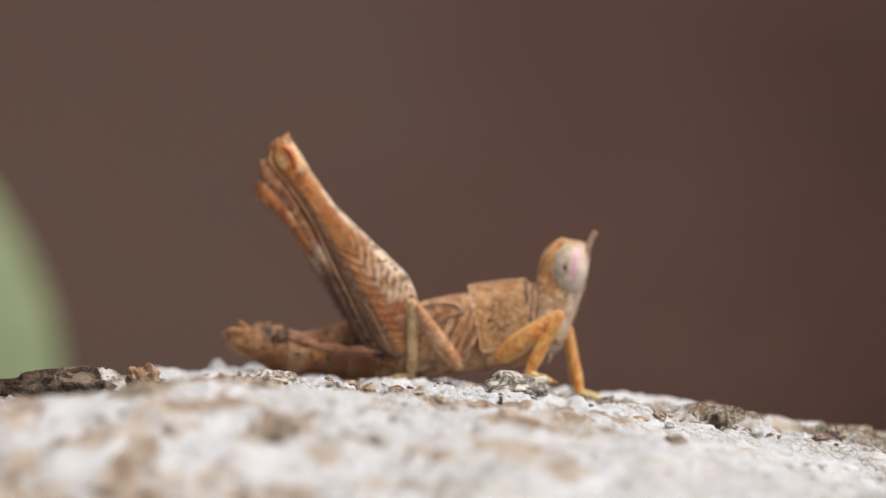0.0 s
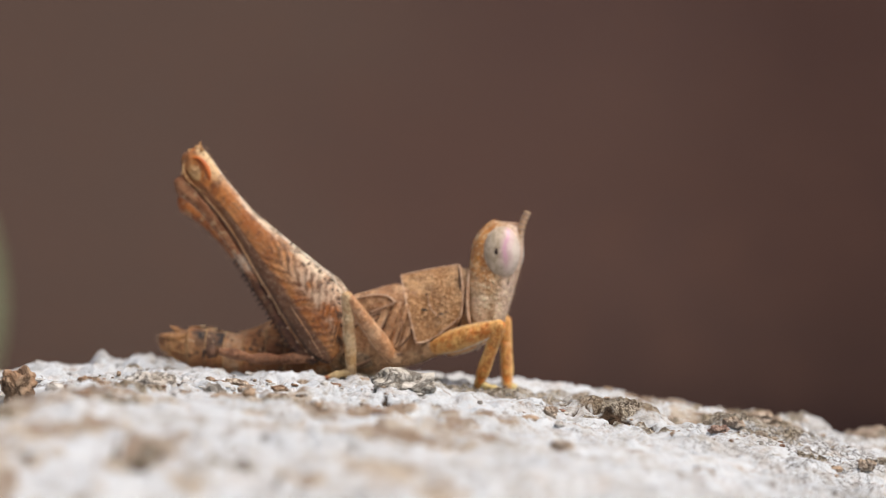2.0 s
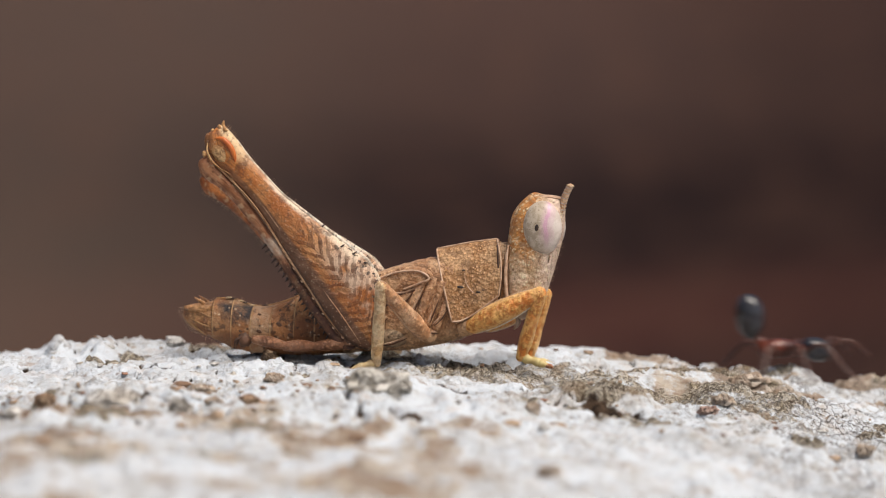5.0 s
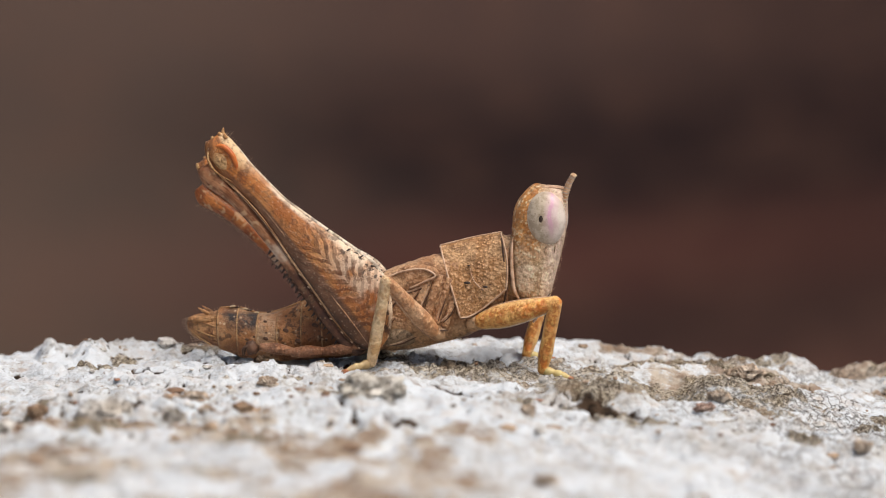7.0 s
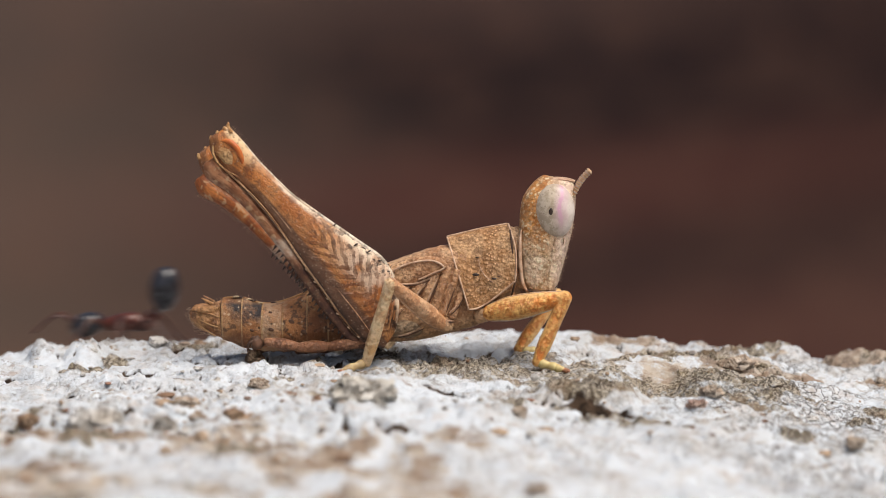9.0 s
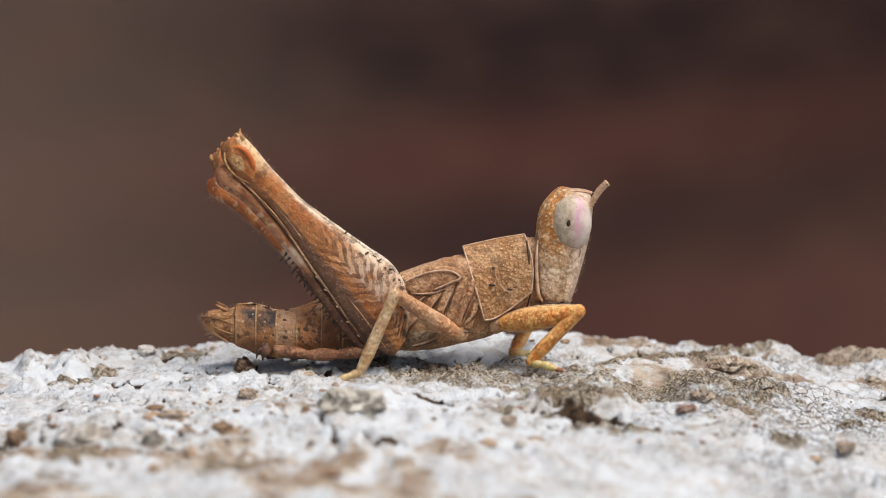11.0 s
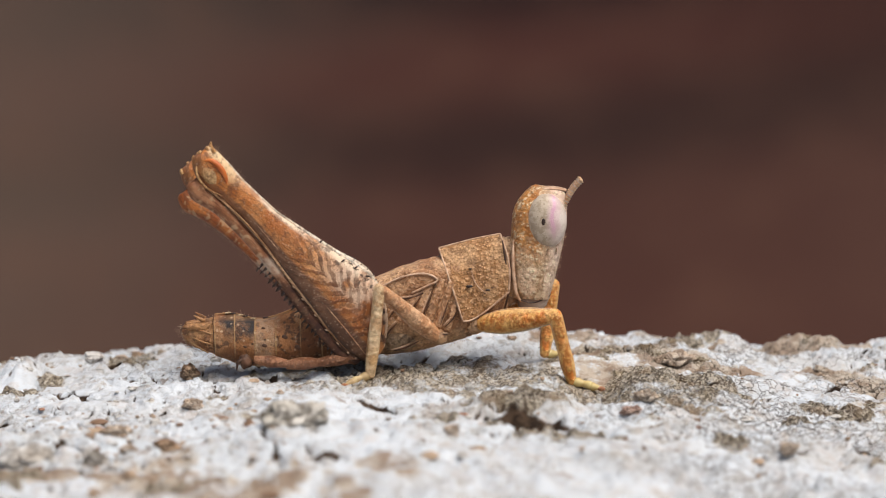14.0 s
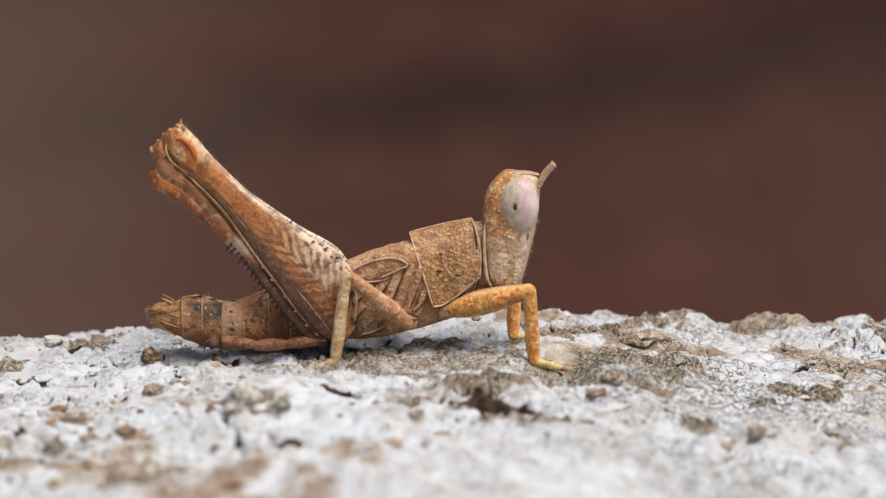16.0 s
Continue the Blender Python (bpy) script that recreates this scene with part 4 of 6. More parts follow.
def build_grasshopper():
    hopper = new("grasshopper")
    tagged(hopper, "tan and orange monkey grasshopper with raised hind legs on the bark", "grasshopper")
    # thorax under the saddle and between the legs
    loft("thorax", [((6.49, 5.41), (6.49, 2.11), 0.75), ((5.28, 5.01), (5.44, 1.37), 0.95), ((4.49, 4.80), (4.62, 0.74), 1.05), ((3.17, 4.62), (3.03, 0.26), 1.12),
                    ((1.85, 4.22), (1.85, -0.05), 1.12), ((0.40, 3.64), (0.53, -0.16), 1.08), ((-1.06, 2.85), (-0.92, -0.47), 1.0)], BODY_SKIN, hopper, rings=40, around=32, power=2.3, rough=0.03)
    # abdomen in telescoping segments
    abd = [(600, 470, 610, 1.08), (551, 482, 618, 1.08), (510, 500, 624, 1.06), (472, 521, 628, 1.04), (428, 540, 632, 1.0), (391, 546, 632, 0.95), (354, 537, 627, 0.90), (318, 539, 614, 0.80)]
    for k in range(len(abd) - 1):
        (xa, ta, ba, ha), (xb, tb, bb, hb) = abd[k], abd[k + 1]
        def at(x, y): return ((x - 600) / 37.9, (600 - y) / 37.9)
        flare = 0.7
        loft("abdomen_segment", [(at(xa + 10, ta + 3), at(xa + 14, ba - 3), ha * 0.95), (at(xa, ta), at(xa + 4, ba), ha), ((at((xa + xb) / 2, (ta + tb) / 2 + flare)), at((xa + xb) / 2 + 4, (ba + bb) / 2 - flare), (ha + hb) / 2),
             (at(xb, tb - flare), at(xb + 4, bb + flare), hb * 1.03), (at(xb - 3, tb + 4), at(xb + 1, bb - 4), hb * 0.9)], ABDOMEN_SKIN, hopper, rings=14, around=28, power=2.2, rough=0.02, seed=k)
    def at(x, y): return ((x - 600) / 37.9, (600 - y) / 37.9)
    cone = loft("tail_cone", [(at(330, 541), at(326, 614), 0.76), (at(308, 545), at(304, 607), 0.68), (at(286, 551), at(284, 600), 0.52), (at(270, 555), at(268, 592), 0.36), (at(261, 560), at(260, 582), 0.20), (at(257, 566), at(257, 575), 0.06)], TAIL_SKIN, hopper, rings=26, around=24, rough=0.05)
    for sgn in (-1, 1):
        # straw-edged valves that lap over the tail's end
        for a, b, c, h in (((318, 552), (290, 553), (264, 557), 0.50), ((318, 572), (292, 565), (260, 562), 0.68), ((316, 590), (290, 583), (262, 571), 0.66), ((308, 606), (286, 594), (264, 580), 0.50)):
            a, b, c = at(*a), at(*b), at(*c)
            tube("tail_seam", [(a[0], h * sgn, a[1]), (b[0], h * 0.86 * sgn, b[1]), (c[0], 0.16 * sgn, c[1])], (0.035, 0.045, 0.025), TAIL_RIB_SKIN, cone, count=14, around=6)
        loft("tail_valve", [(at(314, 549), at(312, 562), 0.06), (at(296, 551), at(296, 565), 0.10), (at(276, 553), at(274, 563), 0.07), (at(264, 556), at(264, 561), 0.02)], TAIL_SKIN, cone, w=0.55, side=sgn, rings=12, around=12)
        tube("cercus", [(*at(300, 549)[:1], 0.40 * sgn, at(300, 549)[1]), (at(291, 544)[0], 0.46 * sgn, at(291, 544)[1]), (at(281, 538)[0], 0.50 * sgn, at(281, 538)[1])], (0.11, 0.085, 0.02), TAIL_SKIN, cone, count=10)
        # dark pits along the flank
        xs = [x for x, *_ in abd[::-1]]
        for x, y, r in ((446, 572, 0.17), (470, 590, 0.18), (407, 558, 0.10), (410, 588, 0.14), (375, 591, 0.10), (500, 560, 0.16), (512, 580, 0.15)):
            u, v = at(x, y)
            mid, half, wide = np.interp(x, xs, [(t + b) / 2 for _, t, b, _ in abd[::-1]]), np.interp(x, xs, [(b - t) / 2 for _, t, b, _ in abd[::-1]]), np.interp(x, xs, [h for *_, h in abd[::-1]])
            deep = wide * (1 - abs((y - mid) / half) ** 2.2) ** (1 / 2.2)
            ball("flank_pit", (u, deep * sgn, v), (r, 0.03, r * 0.62), PIT_SKIN, hopper, tilt=-15, seg=12)
    # the thin straw keel along the back, beaded dark and cream
    keel = tube("back_keel", [(*at(x, t - 0.5)[:1], 0.0, at(x, t - 0.5)[1]) for x, t, *_ in abd[2:]], (0.07, 0.07, 0.06, 0.06, 0.06, 0.05), TAIL_RIB_SKIN, hopper, count=30, around=6)
    for x, y, skin in ((342, 536, CREAM_SKIN), (350, 537, DARK_SKIN), (364, 540, CREAM_SKIN), (372, 542, DARK_SKIN), (386, 546, CREAM_SKIN), (410, 544, DARK_SKIN)):
        u, v = at(x, y)
        ball("back_knob", (u, -0.05, v + 0.02), (0.16, 0.08, 0.055), skin, keel, tilt=8, rough=0.2, seg=10)
    # neck
    loft("neck", [((5.86, 5.49), (6.07, 2.11), 0.72), ((6.46, 5.59), (6.54, 2.24), 0.7), ((7.07, 5.41), (7.18, 2.51), 0.66)], NECK_SKIN, hopper, rings=14, around=24, rough=0.05)
    head = loft("head", [((7.65, 8.10), (8.47, 7.97), 0.2), ((7.41, 7.97), (9.00, 7.86), 0.5), ((6.97, 7.49), (9.16, 7.44), 0.80), ((6.65, 6.83), (9.21, 6.78), 0.95), ((6.57, 5.80), (9.13, 5.80), 1.02),
                  ((6.54, 4.75), (8.94, 4.75), 1.04), ((6.62, 3.83), (8.73, 3.83), 1.0), ((6.75, 3.11), (8.55, 3.06), 0.92), ((6.86, 2.74), (8.47, 2.66), 0.8)], HEAD_SKIN, hopper, rings=40, around=36, power=2.3, rough=0.015)
    loft("mouthparts", [((6.86, 2.85), (8.47, 2.77), 0.78), ((6.91, 2.43), (8.34, 2.37), 0.66), ((7.07, 2.16), (8.05, 2.11), 0.45), ((7.26, 2.03), (7.86, 2.01), 0.2)], GREY_SKIN, head, rings=14, around=24, rough=0.04)
    loft("crown_ridge", [((7.39, 7.86), (7.49, 7.68), 0.42), ((8.05, 8.02), (8.10, 7.84), 0.5), ((8.71, 8.02), (8.71, 7.84), 0.42), ((9.16, 7.92), (9.10, 7.78), 0.2)], RIM_SKIN, head, rings=14, around=16)
    for sgn in (-1, 1):
        ball("eye", (8.24, 0.70 * sgn, 6.47), (0.94, 0.64, 1.30), EYE_SKIN, head, "pale pink and cream compound eye with one dark spot", tilt=3, seg=40)
        tube("eye_seam", [(8.32, 1.00 * sgn, 5.20), (8.27, 1.05 * sgn, 4.98), (8.24, 1.03 * sgn, 4.86)], (0.05, 0.03, 0.01), NECK_SKIN, head, count=8, around=6)
        tube("eye_seam", [(8.72, 0.80 * sgn, 5.22), (8.70, 0.82 * sgn, 5.0), (8.69, 0.79 * sgn, 4.86)], (0.04, 0.025, 0.01), NECK_SKIN, head, count=8, around=6)
        tube("cheek_seam", [(8.25, 0.98 * sgn, 5.15), (8.2, 1.06 * sgn, 4.4), (8.1, 1.02 * sgn, 3.5), (8.0, 0.9 * sgn, 2.8)], (0.012, 0.02, 0.02, 0.012), HEAD_SKIN, head, count=14)
        tube("cheek_edge", [(6.68, 0.62 * sgn, 5.5), (6.66, 0.78 * sgn, 4.8), (6.70, 0.86 * sgn, 3.9), (6.85, 0.82 * sgn, 3.0), (7.1, 0.75 * sgn, 2.6)], (0.03, 0.08, 0.10, 0.09, 0.05), RIM_SKIN, head, count=20)
        tube("jaw_seam", [(6.95, 0.78 * sgn, 2.72), (7.6, 0.8 * sgn, 2.55), (8.3, 0.5 * sgn, 2.75), (8.5, 0.3 * sgn, 2.9)], (0.025, 0.03, 0.03, 0.02), DARK_SKIN, head, count=14)
        root = np.array((9.0, 0.32 * sgn, 7.02))
        way = [(0, 0, 0), (0.26, 0.02 * sgn, 0.55), (0.55, 0.04 * sgn, 1.0), (0.90, 0.06 * sgn, 1.36)]
        antenna = tube("antenna", way, (0.10, 0.12, 0.13, 0.10), TAN_LEG_SKIN, head, "short ringed antenna", count=16)
        for k in range(12):
            f = 0.06 + 0.08 * k
            p = spline(way, 101)[int(f * 100)]
            ball("ring", p, (0.155, 0.155, 0.05), HEAD_SKIN if k % 2 else GREY_SKIN, antenna, tilt=-30 - 12 * f, seg=12)
        feelers.append((antenna, root * MM))
    ball("pupil", (8.06, -1.31, 6.50), (0.10, 0.06, 0.17), DARK_SKIN, head, seg=16)
    ball("pupil", (8.06, 1.31, 6.50), (0.10, 0.06, 0.17), DARK_SKIN, head, seg=16)
    # saddle-shaped pronotum: a shell over the back, with a raised pale rim
    top = spline([(3.16, 4.99), (3.93, 5.21), (4.88, 5.47), (6.04, 5.72)], 33)
    low = spline([(4.35, 1.69), (4.80, 1.77), (5.49, 2.22), (6.49, 3.11)], 33)
    rows, cols = 33, 41
    verts, faces = [], []
    for i in range(rows):
        for j in range(cols):
            s = abs(2 * j / (cols - 1) - 1)
            sgn = -1 if j < cols // 2 else 1
            wide = 1.30 * (1 - (1 - s) ** 2.6) ** 0.9 * (0.94 + 0.06 * math.cos(i / rows * 5))
            bow = 0.22 * math.sin(math.pi * s) * (1 if i > rows * 0.6 else 0) * (i / rows - 0.6) * 2.5
            p = top[i] * (1 - s) + low[i] * s
            bumpy = 0.03 * noise.noise((i * 0.5, j * 0.5, 2.0))
            verts.append((p[0] + bow, sgn * (wide + bumpy) if j != cols // 2 else 0.0, p[1] + 0.10 * math.sin(math.pi * s)))
    n = len(verts)
    verts += [(x, y * 0.92, z - 0.07) for x, y, z in verts]
    for i in range(rows - 1):
        for j in range(cols - 1):
            a = i * cols + j
            faces.append((a, a + 1, a + cols + 1, a + cols))
            faces.append((n + a, n + a + cols, n + a + cols + 1, n + a + 1))
    ring = [j for j in range(cols)] + [i * cols + cols - 1 for i in range(1, rows)] + [(rows - 1) * cols + j for j in range(cols - 2, -1, -1)] + [i * cols for i in range(rows - 2, 0, -1)]
    for a, b in zip(ring, ring[1:] + ring[:1]):
        faces.append((b, a, n + a, n + b))
    saddle = mesh_object("pronotum", verts, faces, PRONOTUM_SKIN, hopper, "granular tan saddle plate with pale rim")
    for ids in ([i * cols for i in range(rows)], [i * cols + cols - 1 for i in range(rows)], list(range(cols)), [(rows - 1) * cols + j for j in range(cols)], [i * cols + cols // 2 for i in range(rows)]):
        pts = [verts[i] for i in ids][::4]
        tube("rim", pts, [0.045] * len(pts), RIM_SKIN, saddle, count=30, around=6)
    for sgn in (-1, 1):
        for u, w, v, r in ((4.65, 0.92, 4.15, 0.09), (4.62, 1.19, 3.35, 0.17), (5.50, 1.26, 3.2, 0.13), (5.72, 1.25, 3.32, 0.08), (5.35, 1.27, 3.05, 0.06)):
            ball("pit", (u, w * sgn, v), (r, 0.05, r * 0.42), DARK_SKIN if r > 0.08 else PIT_SKIN, saddle, seg=10)
        tube("furrow_edge", [(4.72, 0.96 * sgn, 4.05), (4.85, 1.12 * sgn, 3.62), (5.10, 1.22 * sgn, 3.28), (5.45, 1.27 * sgn, 3.05)], (0.012, 0.024, 0.024, 0.012), RIM_SKIN, saddle, count=14, around=6)
    # wing pads and side plates
    for sgn in (-1, 1):
        loft("wing_pad", [((0.32, 3.43), (0.42, 3.01), 0.05), ((1.32, 3.91), (1.06, 2.64), 0.12), ((2.24, 4.12), (1.90, 2.85), 0.15), ((2.96, 4.06), (2.64, 3.22), 0.13), ((3.27, 3.80), (3.11, 3.48), 0.05)], BODY_SKIN, hopper, w=1.15, side=sgn, rings=16, around=16)
        tube("wing_vein", [(0.35, 1.3 * sgn, 3.2), (1.4, 1.32 * sgn, 3.75), (2.5, 1.34 * sgn, 3.95), (3.1, 1.3 * sgn, 3.65), (2.6, 1.32 * sgn, 3.35), (1.9, 1.3 * sgn, 3.0)], (0.05,) * 6, RIM_SKIN, hopper, count=30)
        for a, b, c, d in (((715, 462), (702, 455), (690, 532), (676, 524)), ((732, 462), (719, 458), (709, 545), (694, 538)), ((748, 468), (737, 464), (725, 552), (713, 548)), ((757, 500), (748, 497), (742, 556), (730, 553)), ((695, 478), (680, 474), (668, 528), (652, 520))):
            m = lambda p: ((p[0] - 600) / 37.9, (600 - p[1]) / 37.9)
            a, b, c, d = m(a), m(b), m(c), m(d)
            e = tuple((p + q) / 2 + o for p, q, o in zip(a, c, (0.03, 0))), tuple((p + q) / 2 - o for p, q, o in zip(b, d, (0.03, 0)))
            loft("side_plate", [(a, b, 0.05), (e[0], e[1], 0.16), (c, d, 0.05)], BODY_SKIN, hopper, w=1.13, side=sgn, rings=12, around=12)
        for way in ([(0.87, 2.72), (1.87, 2.77), (2.85, 3.19)], [(1.58, 2.61), (1.19, 2.22), (0.84, 1.77)], [(2.37, 2.85), (2.01, 2.32), (1.72, 1.79)], [(2.90, 3.01), (2.64, 2.37), (2.43, 1.79)],
                    [(3.67, 2.72), (3.46, 2.06), (3.30, 1.50)], [(4.09, 2.22), (3.83, 1.74), (3.51, 1.40)], [(1.27, 1.58), (0.84, 1.06), (0.58, 0.61)], [(1.08, 0.21), (1.64, 0.37), (2.27, 0.69)], [(2.37, 1.45), (3.03, 1.06), (3.75, 1.06)]):
            tube("groove", [(u, 1.235 * sgn, v) for u, v in way], (0.015, 0.045, 0.015), PIT_SKIN, hopper, count=10, around=6)
            tube("plate_edge", [(u - 0.10, 1.23 * sgn, v + 0.05) for u, v in way], (0.02, 0.05, 0.02), RIM_SKIN, hopper, count=10, around=6)
        tube("neck_groove", [(6.15, 0.72 * sgn, 5.5), (6.35, 1.0 * sgn, 4.4), (6.5, 0.98 * sgn, 3.2), (6.3, 0.85 * sgn, 2.2)], (0.04, 0.06, 0.06, 0.04), GROOVE_SKIN, hopper, count=14, around=6)
        for u in (7.25, 7.75):
            tube("palp", [(u, 0.35 * sgn, 2.25), (u + 0.12, 0.42 * sgn, 1.85), (u - 0.02, 0.38 * sgn, 1.5)], (0.07, 0.08, 0.05), GREY_SKIN, hopper, count=10, around=8)
        ball("middle_coxa", (3.15, 0.95 * sgn, 0.92), (0.52, 0.42, 0.40), BODY_SKIN, hopper, tilt=-30, rough=0.06)
        ball("fore_coxa", (5.15, 0.72 * sgn, 1.55), (0.72, 0.42, 0.5), BODY_SKIN, hopper, tilt=25, rough=0.12)
        ball("hind_coxa", (1.3, 0.80 * sgn, 0.62), (0.90, 0.40, 0.50), MOSS_SKIN, hopper, rough=0.08)
    return hopper


HIP = (0.15, 1.55, 0.55)


def build_hind_leg(hopper, side):
    """The long leg held up behind: femur with folded tibia and the foot laid back along the bark; turns about the hip."""
    o = (HIP[0], HIP[1] * side, HIP[2])
    def at(x, y): return ((x - 600) / 37.9, (600 - y) / 37.9)
    def rel(pts): return [(u - o[0], w * side - o[1], v - o[2]) for u, w, v in pts]
    def edge(pairs, w): return [(*at(x, y)[:1], w, at(x, y)[1]) for x, y in pairs]
    def flank(rows): return [(at(x, y)[0], w, at(x, y)[1]) for x, y, w in rows]
    femur = loft("hind_femur", [(at(*a), at(*b), h) for a, b, h in (
        ((301, 236), (283, 250), 0.18), ((319, 250), (271, 261), 0.40), ((339, 270), (275, 286), 0.47), ((357, 291), (292, 309), 0.46), ((379, 311), (318, 327), 0.40), ((420, 347), (362, 364), 0.38),
        ((450, 367), (396, 402), 0.42), ((500, 398), (440, 458), 0.55), ((552, 429), (488, 516), 0.66), ((591, 454), (528, 566), 0.70), ((617, 486), (562, 600), 0.66), ((629, 537), (588, 612), 0.5), ((626, 582), (606, 615), 0.22))],
        FEMUR_SKIN, hopper, w=1.7, side=side, rings=72, around=40, power=2.4, rough=0.012, label="swollen hind femur with brown herringbone bands", origin=o)
    tube("upper_keel", rel(edge([(330, 262), (357, 292), (379, 312), (420, 348), (450, 368), (500, 399), (552, 430), (591, 455), (616, 486)], 1.75)), [0.05, 0.07, 0.07, 0.08, 0.10, 0.12, 0.13, 0.13, 0.08], KEEL_SKIN, femur, around=8)
    tube("lower_keel", rel(edge([(294, 309), (319, 327), (362, 363), (397, 401), (441, 456), (489, 513), (529, 562), (563, 596)], 1.95)), [0.04, 0.05, 0.05, 0.06, 0.07, 0.07, 0.07, 0.04], BODY_SKIN, femur, around=8)
    tube("face_ridge", rel(flank([(350, 337, 2.0), (385, 368, 2.03), (432, 418, 2.12), (472, 458, 2.2), (520, 514, 2.3), (558, 556, 2.34), (596, 603, 2.2)])), [0.008, 0.016, 0.02, 0.02, 0.02, 0.02, 0.008], TAN_LEG_SKIN, femur, around=8)
    # the knee: orange crescent over an olive lobe, cream ragged end
    tube("knee_crescent", rel(flank([(286, 264, 2.02), (306, 262, 2.12), (322, 274, 2.16), (331, 290, 2.14), (334, 304, 2.08)])), [0.04, 0.12, 0.15, 0.12, 0.04], CRESCENT_SKIN, femur, around=10, count=24)
    ball("knee_lobe", rel(flank([(306, 288, 1.99)]))[0], (0.66, 0.22, 0.44), LOBE_SKIN, femur, tilt=-42, rough=0.12)
    tube("lobe_edge", rel(flank([(279, 272, 2.02), (281, 288, 2.12), (291, 303, 2.14), (307, 315, 2.12), (328, 324, 2.05)])), [0.03, 0.055, 0.055, 0.035, 0.012], LOBE_SKIN, femur, around=8, count=20)
    rnd = random.Random(5)
    for x, y, tall in ((303, 238, 0.20), (297, 241, 0.07), (285, 249, 0.05), (273, 262, 0.12), (308, 243, 0.06)):
        u, v = at(x, y)
        w = 1.45 + 0.5 * rnd.random()
        tube("knee_spine", rel([(u + 0.05, w, v - 0.12), (u - 0.02, w, v + 0.02), (u - 0.06 + 0.08 * rnd.random(), w, v + 0.04 + tall)]), (0.12, 0.10, 0.03), LOBE_SKIN, femur, count=6, around=6)
    keel = spline([at(*p) for p in ((452, 366), (500, 397), (552, 428), (591, 453), (617, 485))], 26)
    for k, (u, v) in enumerate(keel):
        if k > 5 and rnd.random() < 0.85:
            ball("keel_fleck", rel([(u - 0.12 * rnd.random(), 1.75 + 0.40 * rnd.random(), v - 0.14 * rnd.random())])[0], (0.09 + 0.12 * rnd.random(), 0.05, 0.03 + 0.03 * rnd.random()), DARK_SKIN if rnd.random() < 0.7 else KEEL_SKIN, femur, tilt=-35 + 90 * rnd.random(), rough=0.2, seg=10)
        if k % 2 == 0:
            tube("bristle", rel([(u, 1.75, v), (u + 0.05 + 0.06 * rnd.random(), 1.75, v + 0.10 + 0.10 * rnd.random())]), (0.035, 0.010), DARK_SKIN, femur, count=3, around=5)
    skin = TIBIA_SKIN if side < 0 else RUST_TIBIA_SKIN
    tibia = loft("hind_tibia", [(at(*a), at(*b), h) for a, b, h in (
        ((282, 292), (262, 310), 0.20), ((303, 312), (272, 334), 0.34), ((336, 339), (308, 354), 0.30), ((373, 376), (342, 382), 0.27), ((412, 418), (380, 420), 0.27), ((450, 466), (418, 464), 0.28),
        ((490, 516), (459, 516), 0.28), ((530, 562), (501, 566), 0.28), ((565, 600), (545, 610), 0.26), ((585, 611), (573, 621), 0.2))], skin, femur, w=1.66, side=side, rings=52, around=20, label="folded hind tibia with one white patch", origin=o)
    ball("knee_knob", rel(flank([(283, 317, 1.72)]))[0], (0.58, 0.34, 0.40), skin, femur, tilt=-42, rough=0.12)
    # a dark line and, beside it, a highlight laid on as a pale cord
    for off, line in ((0.0, PIT_SKIN), (0.09, TAIL_RIB_SKIN)):
        tube("tibia_line", rel([(u + off * 0.7, w, v + off * 0.7) for u, w, v in flank([(322, 330, 1.94), (352, 358, 1.98), (384, 390, 1.99), (418, 430, 1.98), (448, 468, 1.96)])]), (0.012, 0.028, 0.032, 0.026, 0.012), line, tibia, count=20, around=6)
    low = spline([at(*p) for p in ((380, 420), (418, 463), (459, 515), (501, 565), (543, 608))], 26)
    for k, (u, v) in enumerate(low):
        if k > 3:
            tube("spine", rel([(u, 1.70, v + 0.05), (u - 0.07 - 0.14 * rnd.random(), 1.85, v - 0.06 - 0.16 * rnd.random())]), (0.085, 0.014), DARK_SKIN, femur, count=4, around=6)
    inner = spline([at(*p) for p in ((458, 482), (500, 534), (543, 584), (576, 608))], 26)
    for k, (u, v) in enumerate(inner):
        ball("bead", rel([(u + 0.04 * rnd.random(), 1.97, v)])[0], (0.09, 0.06, 0.04), RIM_SKIN if k % 4 == 0 else PIT_SKIN, femur, tilt=-50 + 30 * rnd.random(), seg=8)
    # the foot reaches back from the tibia's end
    for a, b, r in (((582, 604), (506, 620), 0.31), ((510, 619), (450, 626), 0.31), ((456, 624), (392, 619), 0.28)):
        (ua, va), (ub, vb) = at(*a), at(*b)
        tube("tarsus", rel([(ua, 1.65, va), ((ua + ub) / 2, 1.65, (va + vb) / 2 + 0.02), (ub, 1.65, vb)]), (r * 0.62, r, r * 0.66), TARSUS_SKIN, femur, count=10, around=12)
    u, v = at(378, 622)
    ball("foot_pad", rel([(u, 1.65, v)])[0], (0.30, 0.26, 0.36), PIT_SKIN, femur, tilt=20, rough=0.3)
    for s in (-1, 1):
        tube("claw", rel([(u - 0.1, 1.65 + 0.12 * s, v + 0.1), (u - 0.36, 1.65 + 0.22 * s, v - 0.05), (u - 0.40, 1.65 + 0.26 * s, v - 0.42)]), (0.09, 0.08, 0.02), GROOVE_SKIN, femur, count=8, around=6)
    femur.location = [c * MM for c in o]
    return femur


